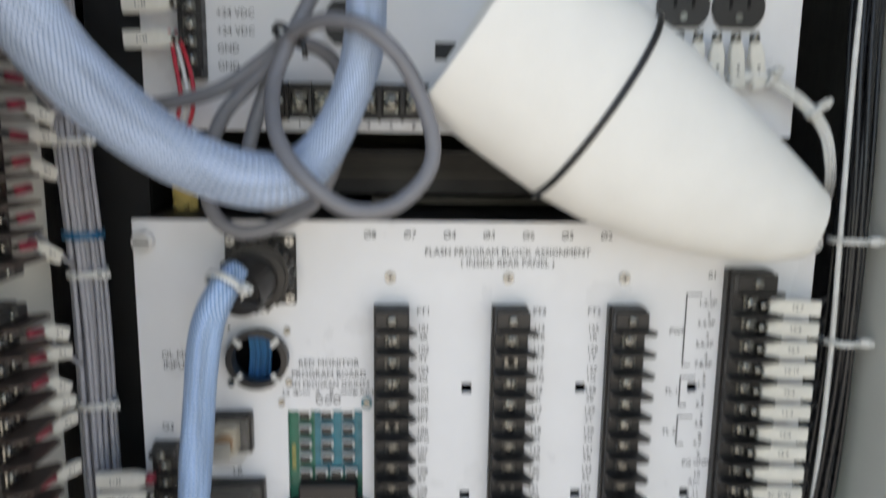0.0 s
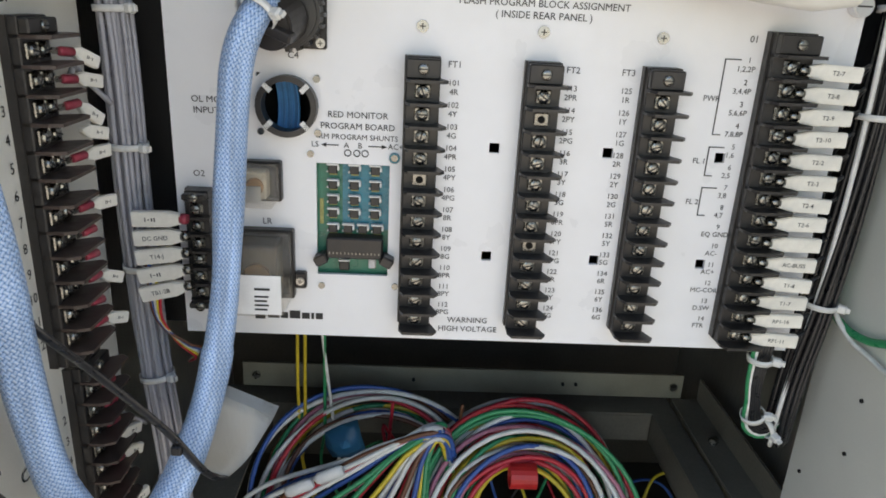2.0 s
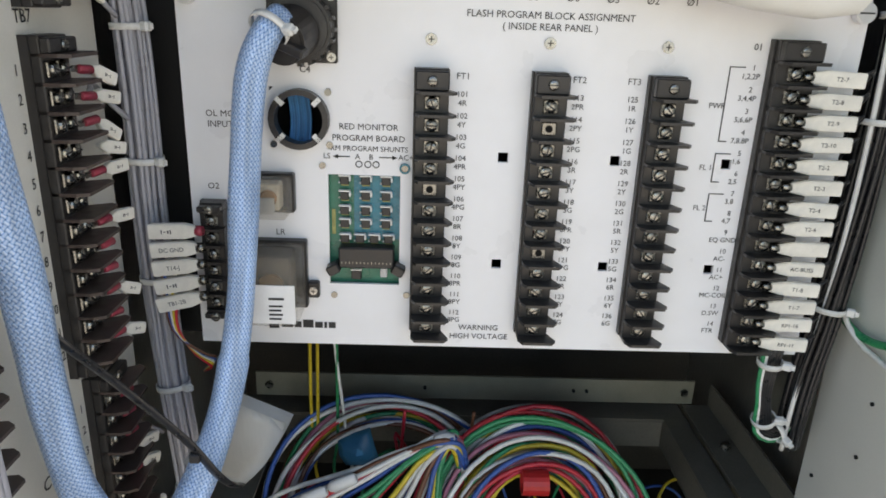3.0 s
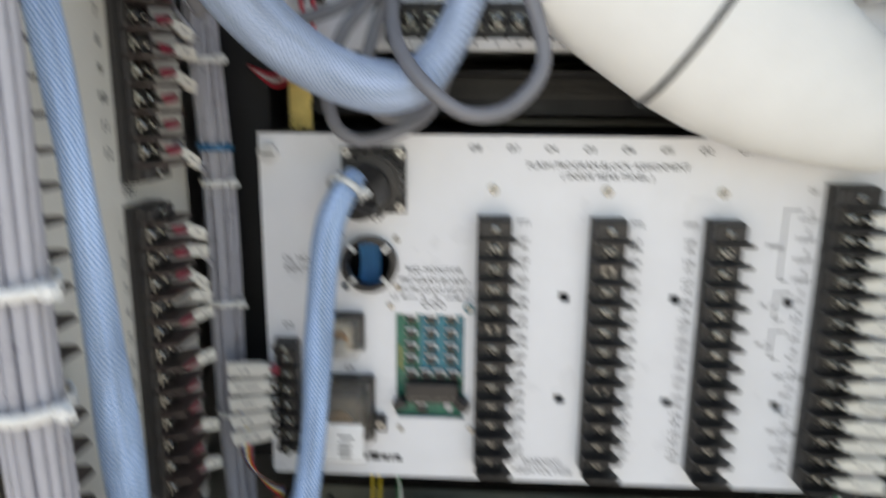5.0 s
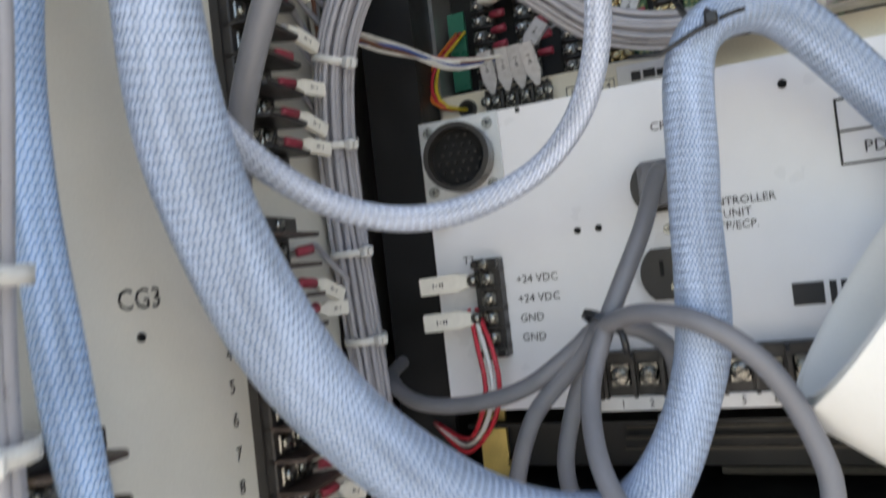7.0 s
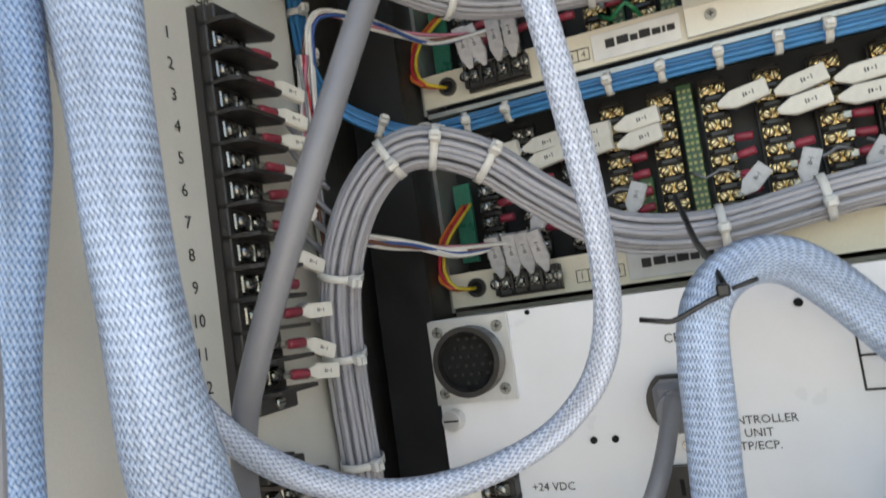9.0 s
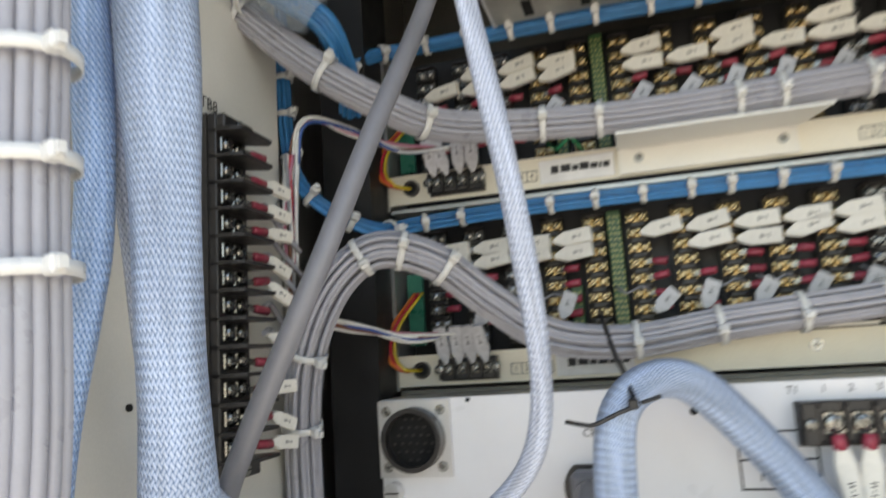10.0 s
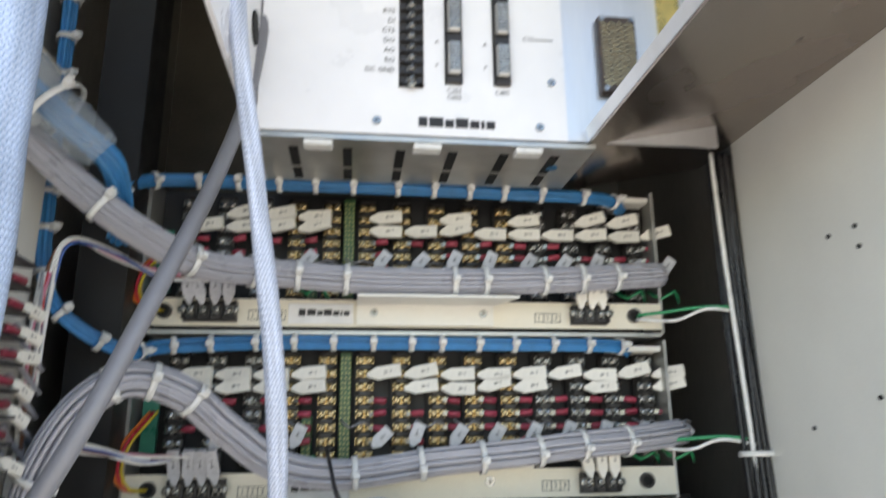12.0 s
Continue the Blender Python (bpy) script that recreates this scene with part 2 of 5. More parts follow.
def frames(path, up=(0, 0, 1)):
    """Tangent, side and up along a path, carried without twist."""
    tang = [(path[min(i + 1, len(path) - 1)] - path[max(i - 1, 0)]).normalized() for i in range(len(path))]
    n = tang[0].orthogonal().normalized()
    want = Vector(up) - tang[0] * tang[0].dot(Vector(up))
    if want.length > 0.05:
        n = want.normalized()
    out = []
    for t in tang:
        n = (n - t * n.dot(t)).normalized()
        out.append((t, n, t.cross(n)))
    return out


def tube(path, r, sides=8, bm=None, flat=1.0, fr=None, caps=True, lengthwise=1.0, radii=None):
    """A round cord along a path, with UVs: around 0..1, along in units of lengthwise metres."""
    bm = bm or bmesh.new()
    uv = bm.loops.layers.uv.verify()
    fr = fr or frames(path)
    rows, run, dist = [], 0.0, []
    for i, c in enumerate(path):
        run += (c - path[i - 1]).length if i else 0
        dist.append(run / lengthwise)
        _, a, b = fr[i]
        rad = r * (radii[i] if radii else 1)
        rows.append([bm.verts.new(c + a * (rad * math.cos(w)) + b * (rad * flat * math.sin(w))) for w in (2 * math.pi * k / sides for k in range(sides))])
    for i in range(len(rows) - 1):
        for k in range(sides):
            f = bm.faces.new((rows[i][k], rows[i][(k + 1) % sides], rows[i + 1][(k + 1) % sides], rows[i + 1][k]))
            f.smooth = True
            for lp, (uu, vv) in zip(f.loops, ((k, i), (k + 1, i), (k + 1, i + 1), (k, i + 1))):
                lp[uv].uv = (uu / sides, dist[vv])
    if caps:
        bm.faces.new(rows[0][::-1])
        bm.faces.new(rows[-1])
    return bm


def offsets(count, radius, seed=1):
    """Places of count wires inside a round bundle."""
    rnd = random.Random(seed)
    if count <= 1:
        return [(0, 0)]
    return [(radius * math.sqrt((i + 0.4) / count) * math.cos(i * 2.39996 + rnd.random() * 0.2), radius * math.sqrt((i + 0.4) / count) * math.sin(i * 2.39996)) for i in range(count)]


def bundle(name, label, pts, r, wires, material, ties=(), tie_mat=None, flat=1.0, parent=None, wander=0.15, sides=7, seed=3, wire_r=None, mats=None, tie_head=True, step=0.006, around=False):
    """Wires running side by side along a path, each a part, with cable ties at fractions of the way."""
    path = spline(pts, step)
    fr = frames(path)
    root = parent or thing(name, label, "cable bundle")
    rnd = random.Random(seed)
    wr = wire_r or r / math.sqrt(wires) * 0.98
    places = offsets(wires, r - wr * 0.9, seed)
    if around:
        places = [((r - wr) * math.cos(2 * math.pi * i / wires), (r - wr) * math.sin(2 * math.pi * i / wires)) for i in range(wires)]
        part("inner_core", tube(path, r - 2.2 * wr, 10, fr=fr), material, root)
    for k, (a, b) in enumerate(places):
        ph, am = rnd.random() * 6.3, wander * wr
        q = [c + f[1] * (a + am * math.sin(i * 0.09 + ph)) + f[2] * (b * flat + am * math.cos(i * 0.07 + ph)) for i, (c, f) in enumerate(zip(path, fr))]
        part("wire", tube(q, wr, sides), mats[k % len(mats)] if mats else material, root)
    for s in ties:
        tie(root, path, fr, s, r, flat, tie_mat or M_TIE, tie_head)
    return root, path, fr


def tie(root, path, fr, s, r, flat=1.0, material=None, head=True, side=4, width=0.0021):
    """A cable tie: a strap round the bundle, with its head and a cut tail."""
    i = min(len(path) - 1, int(s * (len(path) - 1)))
    c, (t, a, b) = path[i], fr[i]
    bm = bmesh.new()
    rr = r * 1.08
    loop = [c + a * (rr * math.cos(w)) + b * (rr * flat * math.sin(w)) for w in (2 * math.pi * k / 24 for k in range(24))]
    ins = [[bm.verts.new(p + t * (d * width) + (p - c).normalized() * h) for p in loop] for d, h in ((-1, 0), (-1, 0.0009), (1, 0.0009), (1, 0))]
    for k in range(4):
        u, v = ins[k], ins[(k + 1) % 4]
        for j in range(24):
            bm.faces.new((u[j], u[(j + 1) % 24], v[(j + 1) % 24], v[j]))
    strap = part("cable_tie", bm, material, root, smooth=True)
    if head:
        d = (Vector((0.35 * side, -0.8, 0)) - t * Vector((0.35 * side, -0.8, 0)).dot(t)).normalized()
        m = Matrix.Translation(c + d * rr) @ Matrix((t.cross(d), t, d)).transposed().to_4x4()
        bm = box(-0.0027, 0.0027, -0.0031, 0.0031, -0.0005, 0.0062, 0.0010)
        bm2 = box(-0.0012, 0.0012, -0.0018, 0.0018, 0.0058, 0.0085, 0, bm)
        bm2.transform(m)
        part("tie_head", bm2, material, strap)
    return strap


FONT = {}


def text(parent, string, size, m, material=None, align="CENTER", name="lettering"):
    """Printed words, as a thin mesh from the built-in font."""
    key = (string, align)
    if key not in FONT:
        cu = bpy.data.curves.new("lettering", "FONT")
        cu.body, cu.size, cu.align_x, cu.align_y, cu.resolution_u = string, 1.0, align, "CENTER", 2
        cu.extrude = 0.004
        ob = new("lettering", cu)
        bpy.context.view_layer.update()
        FONT[key] = bpy.data.meshes.new_from_object(ob.evaluated_get(bpy.context.evaluated_depsgraph_get()))
        bpy.data.objects.remove(ob)
        bpy.data.curves.remove(cu)
    ob = part(name, FONT[key], material or M_INK, parent)
    ob.matrix_basis = m @ Matrix.Diagonal((size, size, size, 1))
    return ob


FACE = pose(0, 0, 0, 90, 0, 0)          # lettering that faces the viewer (-y)
FACE_L = pose(0, 0, 0, 90, 0, 90)       # lettering on the left side panel (faces +x)


def on_face(x, y, z):
    return Matrix.Translation((x, y - 0.0006, z)) @ FACE


def plate(x0, x1, z0, z1, y, thick, round_holes=(), rect_holes=(), bm=None):
    """A sheet facing the viewer with rectangular cut-outs (round ones are covered by a ring of their own)."""
    bm = bm or bmesh.new()
    rects = list(rect_holes)
    xs = sorted({x0, x1, *[r[0] for r in rects], *[r[1] for r in rects]})
    zs = sorted({z0, z1, *[r[2] for r in rects], *[r[3] for r in rects]})
    for xa, xb in zip(xs, xs[1:]):
        for za, zb in zip(zs, zs[1:]):
            cx, cz = (xa + xb) / 2, (za + zb) / 2
            if any(r[0] < cx < r[1] and r[2] < cz < r[3] for r in rects):
                continue
            vs = [bm.verts.new(p) for p in ((xa, y, za), (xb, y, za), (xb, y, zb), (xa, y, zb))]
            bm.faces.new(vs)
    bmesh.ops.remove_doubles(bm, verts=bm.verts, dist=1e-5)
    g = bmesh.ops.extrude_face_region(bm, geom=bm.faces[:])
    bmesh.ops.translate(bm, verts=[v for v in g["geom"] if isinstance(v, bmesh.types.BMVert)], vec=(0, thick, 0))
    bmesh.ops.recalc_face_normals(bm, faces=bm.faces)
    return bm


# ---- the cabinet ----
M_SIDER = mat("off_white_panel_paint", (0.73, 0.73, 0.68), 0.4, 0.0, 0.05, 12, 0.05, 900)


def round_in_square(cx, y, cz, half, r, thick, seg=40):
    """The web of a panel between a square cut-out and a round hole."""
    bm = bmesh.new()
    inner, outer = [], []
    for i in range(seg):
        a = 2 * math.pi * (i + 0.5) / seg
        c, s = math.cos(a), math.sin(a)
        k = half / max(abs(c), abs(s))
        inner.append([bm.verts.new((cx + r * c, y + d, cz + r * s)) for d in (0, thick)])
        outer.append([bm.verts.new((cx + k * c, y + d, cz + k * s)) for d in (0, thick)])
    for i in range(seg):
        j = (i + 1) % seg
        bm.faces.new((inner[i][0], inner[j][0], outer[j][0], outer[i][0]))
        bm.faces.new((inner[i][0], inner[i][1], inner[j][1], inner[j][0]))
    bmesh.ops.recalc_face_normals(bm, faces=bm.faces)
    return bm


def slab(name, label, x0, x1, y0, y1, z0, z1, material, category, bevel=0.0):
    return tagged(part(name, box(x0, x1, y0, y1, z0, z1, bevel), material), label, category, kind="structure")


slab("ground", "pale grey concrete pad and pavement round the cabinet", -60, 60, -60, 60, -0.1, 0.0, M_CONC, "ground")
# floor and back wall are coloured dark for the shade in there
slab("floor", "dirty cabinet floor under the coiled wires, coloured dark for shade", -0.264, 0.317, 0.08, 0.799, 0.14, 0.16, M_SHADEGRIME, "floor")
slab("wall_left", "dull bare aluminium side wall of the cabinet", -0.275, -0.265, 0.10, 0.80, 0.0, 1.62, M_MILL, "wall")
slab("wall_right", "dull bare aluminium side wall of the cabinet", 0.318, 0.328, 0.10, 0.80, 0.0, 1.62, M_MILL, "wall")
slab("wall_back", "aluminium front wall behind the rack, coloured dark for shade", -0.275, 0.328, 0.80, 0.81, 0.0, 1.62, M_SHADEGRIME, "wall")
slab("ceiling", "bare aluminium cabinet roof", -0.275, 0.328, 0.10, 0.80, 1.62, 1.63, M_MILL, "ceiling")
slab("side_panel_left", "beige-grey painted terminal panel on the cabinet side", -0.252, -0.247, 0.235, 0.452, 0.30, 1.32, M_SIDE, "panel", 0.001)
slab("side_panel_right", "off-white painted panel on the cabinet side", 0.295, 0.300, 0.12, 0.4885, 0.17, 1.300, M_SIDER, "panel", 0.001)


def rack_rail(x0, x1, y0, foot, top):
    root = thing("rack_rail", "black painted steel upright of the equipment rack", "rack rail", group="rack uprights")
    part("face", box(x0, x1, y0, y0 + 0.004, foot, top), M_DARK, root)
    part("web", box(x0, x0 + 0.004, y0 + 0.0045, y0 + 0.05, foot, top), M_DARK, root)
    part("web", box(x1 - 0.004, x1, y0 + 0.0045, y0 + 0.05, foot, top), M_DARK, root)


rack_rail(-0.240, -0.203, 0.505, 0.50, 1.6)
rack_rail(0.2455, 0.282, 0.600, 0.515, 1.0)

# small drilled holes in the right panel
for y, z in ((0.424, 0.494), (0.426, 0.447), (0.471, 0.397), (0.382, 1.186), (0.356, 1.186), (0.355, 1.172), (0.426, 1.058), (0.358, 1.076)):
    part("rivet_hole", disc((0.2946, y, z), 0.0016, 0.002, "x", 10), M_HOLE, bpy.data.objects["side_panel_right"])

# perforated gold-coloured rail at the edge of the left panel
rail = thing("perforated_rail", "yellow zinc-plated rail with a row of small holes", "rail")
part("channel", box(-0.252, -0.246, 0.209, 0.2335, 0.25, 1.45, 0.001), M_ZINC, rail)
for i in range(60):
    part("slot", disc((-0.2457, 0.2160, 0.305 + i * 0.0182), 0.0019, 0.002, "x", 10), M_RUST, rail, "rust-brown hole")
slab("wall_lip", "shiny bare aluminium door return of the cabinet", -0.262, -0.250, 0.10, 0.2075, 0.05, 1.55, M_BRUSHED, "trim")


# ---- terminal blocks ----
MESHES = {}


def shared(key, build):
    if key not in MESHES:
        MESHES[key] = mesh_of(build(), key[0])
    return MESHES[key]


def screw_mesh(r, h):
    """A slotted pan-head screw: the slot is a cut with dark faces."""
    bm = box(-r * 0.80, r * 0.80, -h - 0.0001, -h * 0.6, -r * 0.11, r * 0.11)
    for f in bm.faces:
        f.material_index = 1
    rows = [[bm.verts.new((k * r * math.cos(a), y, k * r * math.sin(a))) for a in (2 * math.pi * i / 14 for i in range(14))] for k, y in ((1, 0), (1, -h * 0.45), (0.82, -h * 0.8), (0.45, -h))]
    for a, b in zip(rows, rows[1:]):
        for i in range(14):
            bm.faces.new((a[i], a[(i + 1) % 14], b[(i + 1) % 14], b[i]))
    bm.faces.new(rows[-1])
    bmesh.ops.recalc_face_normals(bm, faces=bm.faces)
    return bm


def barrier_mesh(w, d, over, thick):
    """A thin wall between two terminals, running to a chamfered tip on one side."""
    bm = bmesh.new()
    prof = [(-w / 2, 0), (-w / 2, -d * 0.75), (-w / 2 + 0.003, -d), (w / 2 + over - 0.003, -d), (w / 2 + over, -d * 0.82), (w / 2, -d * 0.3), (w / 2, 0)]
    f = bm.faces.new([bm.verts.new((x, y, -thick / 2)) for x, y in prof])
    g = bmesh.ops.extrude_face_region(bm, geom=[f])
    bmesh.ops.translate(bm, verts=[v for v in g["geom"] if isinstance(v, bmesh.types.BMVert)], vec=(0, 0, thick))
    bmesh.ops.recalc_face_normals(bm, faces=bm.faces)
    return bm


def terminal_block(label, m, n, pitch, w, body, wall, over=0.0, mount=0.015, material=None, screw=None, rows=(0.0,), missing=(), sr=0.0046, group="", ends=(1, 1)):
    """A barrier strip: its top end at the pose's origin, hanging down, facing local -y."""
    material, screw = material or M_BLACK, screw or M_CHROME
    root = thing("terminal_block", label, "terminal block", m, group)
    length = n * pitch + mount * (ends[0] + ends[1])

    def base():
        bm = box(-w / 2, w / 2, -body, 0, -length, 0, 0.0006)
        for e, z in ((ends[0], -mount), (ends[1], -length)):
            if e:
                box(-w / 2, w / 2, -body * 1.55, -body, z + 0.001, z + mount - 0.001, 0.0008, bm)
        box(-w / 2 - 0.0012, -w / 2, -body * 0.5, 0, -length, 0, 0, bm)
        return bm
    part("base", shared(("base", n, pitch, w, body, mount, ends), base), material, root)
    bar = shared(("barrier", w, wall, over, material.name), lambda: barrier_mesh(w, wall, over, 0.0019))
    sc = shared(("screw", sr, screw.name), lambda: screw_mesh(sr, 0.0028))
    if not sc.materials:
        sc.materials.append(screw)
        sc.materials.append(M_INK)
    cl = shared(("clamp", sr, screw.name), lambda: box(-sr * 1.2, sr * 1.2, -0.0016, 0, -sr * 1.05, sr * 1.05, 0.0007))
    top = mount * ends[0]
    for i in range(n + 1):
        part("barrier", bar, material, root).location = (0, 0, -top - i * pitch)
    rnd = random.Random(len(bpy.data.objects))
    for i in range(n):
        for x in rows:
            z = -top - (i + 0.5) * pitch
            if i in missing:
                ob = part("clamp", cl, screw, root)
                ob.location = (x, -body, z)
                part("bore", shared(("bore",), lambda: disc((0, -0.0018, 0), 0.0024, 0.0008, seg=12)), M_HOLE, ob)
                continue
            part("clamp", cl, screw, root).location = (x, -body, z)
            ob = part("screw", sc, screw, root)
            ob.location, ob.rotation_euler = (x, -body - 0.0016, z), (0, rnd.uniform(-1.5, 1.5), 0)
    ms = shared(("screw", 0.0034, "mount"), lambda: screw_mesh(0.0034, 0.002))
    if not ms.materials:
        ms.materials.append(M_CHROME)
        ms.materials.append(M_INK)
    for e, z in ((ends[0], -mount / 2), (ends[1], -length + mount / 2)):
        if e:
            part("mounting_screw", ms, M_CHROME, root).location = (0, -body * 1.55, z)
    return root


def glyphs(length, wide):
    """A few short upright bars in place of tiny print."""
    bm = bmesh.new()
    for a, b, h in ((0.52, 0.545, 0.13), (0.57, 0.60, 0.10), (0.635, 0.675, 0.03), (0.71, 0.73, 0.13)):
        box(length * a, length * b, -wide * 0.275, -wide * 0.262, -wide * h, wide * h, 0, bm)
    return bm


def marker(label, m, length, wide, material=None, bars=2, words="", lug=0.0, group="wire markers", lug_mat=None, turned=False):
    """A printed sleeve on a wire end, pointing along local +x, with its crimp lug at the foot."""
    root = thing("wire_marker", label, "wire marker", m, group)
    material = material or M_TAG

    def sleeve():
        prof = [(0, 0.12), (length * 0.05, 0.20), (length * 0.30, 0.50), (length, 0.48)]
        if lug:
            prof = [(0, 0.30), (length * 0.10, 0.38), (length * 0.26, 0.50), (length, 0.48)]
        bm = bmesh.new()
        f = bm.faces.new([bm.verts.new((x, -wide * 0.26, k * wide)) for x, k in prof] + [bm.verts.new((x, -wide * 0.26, -k * wide)) for x, k in reversed(prof)])
        g = bmesh.ops.extrude_face_region(bm, geom=[f])
        bmesh.ops.translate(bm, verts=[v for v in g["geom"] if isinstance(v, bmesh.types.BMVert)], vec=(0, wide * 0.52, 0))
        bmesh.ops.recalc_face_normals(bm, faces=bm.faces)
        bmesh.ops.bevel(bm, geom=[e for e in bm.edges if abs(e.verts[0].co.x - e.verts[1].co.x) > 1e-6], offset=wide * 0.07, segments=2, affect="EDGES")
        return bm
    ob = part("sleeve", shared(("sleeve", length, wide, bool(lug), material.name), sleeve), material, root)
    if words:
        text(root, words, wide * 0.40, Matrix.Translation((length * 0.55, -wide * 0.30, 0)) @ pose(0, 0, 0, 0, 180 if turned else 0, 0) @ FACE)
    elif bars:
        part("print", shared(("print", length, wide, bars), lambda: glyphs(length, wide)), M_INK, root)
    if lug:
        part("lug", shared(("lug", lug, wide, (lug_mat or M_RED).name), lambda: tube([Vector((x, 0, 0)) for x in (-lug, -lug * 0.5, 0.001)], wide * 0.36, 8, radii=[0.85, 1, 0.95])), lug_mat or M_RED, root)
    return root


def screw_head(parent, x, y, z, r=0.0042, name="panel_screw"):
    bm = disc((x, y - 0.0009, z), r, 0.0018, seg=16, bevel=0.0005)
    ob = part(name, bm, M_NICKEL, parent)
    bm = box(x - r * 0.5, x + r * 0.5, y - 0.0020, y - 0.0017, z - r * 0.09, z + r * 0.09)
    box(x - r * 0.09, x + r * 0.09, y - 0.0020, y - 0.0017, z - r * 0.5, z + r * 0.5, 0, bm)
    part("cross_slot", bm, M_INK, ob)
    return ob


def thumb_screw(parent, x, y, z, r=0.008):
    bm = disc((x, y - 0.004, z), r, 0.008, seg=24, bevel=0.001)
    ob = part("thumb_screw", bm, M_BRUSHED, parent)
    part("slot", box(x - r * 0.7, x + r * 0.7, y - 0.0086, y - 0.0079, z - 0.0005, z + 0.0005), M_INK, ob)


# ---- the output file with its white rear panel ----
PY = 0.450
out = thing("output_file", "white painted rear panel of the output file, printed and drilled", "equipment panel")
SQ = [(x, z) for z in (0.662, 0.5855) for x in (0.0165, 0.0927, 0.1689)]
part("panel", plate(-0.195, 0.245, 0.5195, 0.773, PY, 0.003, rect_holes=[(-0.1015, -0.0525, 0.5675, 0.6470), (-0.1390, -0.0990, 0.6640, 0.7040)] + [(x - 0.0034, x + 0.0034, z - 0.0034, z + 0.0034) for x, z in SQ]), M_PANEL, out)
for nm, b in (("chassis_floor", (-0.195, 0.245, PY + 0.0035, 0.70, 0.5195, 0.5225)), ("chassis_side", (-0.195, -0.192, PY + 0.0035, 0.70, 0.523, 0.773)), ("chassis_side", (0.242, 0.245, PY + 0.0035, 0.70, 0.523, 0.773)), ("chassis_top", (-0.1915, 0.2415, PY + 0.004, 0.70, 0.770, 0.773)), ("chassis_back", (-0.1915, 0.2415, 0.697, 0.70, 0.523, 0.7695))):
    part(nm, box(*b), M_DARK, out)
for x, z in ((-0.187, 0.7595), (0.2385, 0.7620)):
    thumb_screw(out, x, PY, z, 0.0066)
for x in (-0.034, 0.0422, 0.1184):
    screw_head(out, x, PY, 0.737, 0.0038)
# round opening with a black grommet and blue wires behind
part("hole_rim", round_in_square(-0.119, PY, 0.684, 0.020, 0.0192, 0.003), M_PANEL, out)
part("grommet_liner", ring((-0.119, PY - 0.0025, 0.6840), 0.0196, 0.0158, 0.012), M_BLACK, out)
bm = bmesh.new()
for a in (45, 135, 225, 315):
    b2 = box(0.0135, 0.0198, -0.0085, -0.0070, -0.0016, 0.0016)
    b2.transform(Matrix.Translation((-0.119, PY, 0.6840)) @ Matrix.Rotation(radians(a), 4, "Y"))
    tmp = mesh_of(b2, "tmp")
    bm.from_mesh(tmp)
    bpy.data.meshes.remove(tmp)
part("grommet_clip", bm, M_TIE, out)
for i in range(9):
    x = -0.129 + i * 0.0016
    part("blue_lead", tube(spline([(x, 0.462 + 0.001 * (i % 3), 0.66), (x + 0.001, 0.468, 0.682), (x - 0.001, 0.464, 0.705)]), 0.0011, 6), M_BLUE, out)
# added black sheet stands for the unlit hollow behind the wires
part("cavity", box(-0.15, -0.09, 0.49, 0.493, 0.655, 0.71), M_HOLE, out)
for x, z in ((-0.1005, 0.7015), (-0.137, 0.6665), (-0.1, 0.667), (-0.105, 0.653), (-0.0495, 0.6525), (-0.0985, 0.5590), (-0.047, 0.5600)):
    part("small_screw", disc((x, PY - 0.0008, z), 0.0023, 0.0016, seg=12), M_CHROME, out)

part("indicator_ring", ring((-0.0495, PY - 0.0012, 0.6525), 0.0036, 0.0024, 0.0020, 18), M_PCBB, out)
# printed words on the output panel
L = lambda s, x, z, size, align="CENTER": text(out, s, size, on_face(x, PY, z), align=align)
for s, i in zip("87436521", range(8)):
    L("\u00d8" + s, -0.047 + i * 0.02535, 0.7645, 0.0062)
L("FLASH PROGRAM BLOCK ASSIGNMENT", 0.0415, 0.7535, 0.0061)
L("( INSIDE REAR PANEL )", 0.0415, 0.7465, 0.0061)
L("C4", -0.115, 0.7155, 0.006)
L("OL MON", -0.1690, 0.6855, 0.006)
L("INPUT", -0.1715, 0.6785, 0.006)
L("RED MONITOR", -0.0740, 0.6795, 0.0058)
L("PROGRAM BOARD", -0.0740, 0.6720, 0.0058)
L("RM PROGRAM SHUNTS", -0.0735, 0.6650, 0.0050)
L("LS", -0.1020, 0.6595, 0.0052)
L("A    B", -0.0770, 0.6595, 0.0052)
L("AC+", -0.0490, 0.6597, 0.0052)
L("O2", -0.179, 0.6365, 0.006)
L("LR", -0.135, 0.6050, 0.006)
L("WARNING", 0.0060, 0.5355, 0.0060)
L("HIGH VOLTAGE", 0.0065, 0.5285, 0.0060)
bm = box(-0.0955, -0.0865, PY - 0.0007, PY - 0.0001, 0.6592, 0.6598)
box(-0.0670, -0.0575, PY - 0.0007, PY - 0.0001, 0.6592, 0.6598, 0, bm)
for x0, x1 in ((-0.098, -0.0945), (-0.0545, -0.0582)):
    vs = [bm.verts.new(p) for p in ((x0, PY - 0.0006, 0.6595), (x1, PY - 0.0006, 0.6610), (x1, PY - 0.0006, 0.6580))]
    bm.faces.new(vs)
part("arrow_print", bm, M_INK, out)
bm = ring((-0.0805, PY - 0.0004, 0.6545), 0.0024, 0.0018, 0.0006, 16)
ring((-0.0745, PY - 0.0004, 0.6545), 0.0024, 0.0018, 0.0006, 16, bm)
ring((-0.0690, PY - 0.0004, 0.6545), 0.0024, 0.0018, 0.0006, 16, bm)
part("shunt_print", bm, M_INK, out)
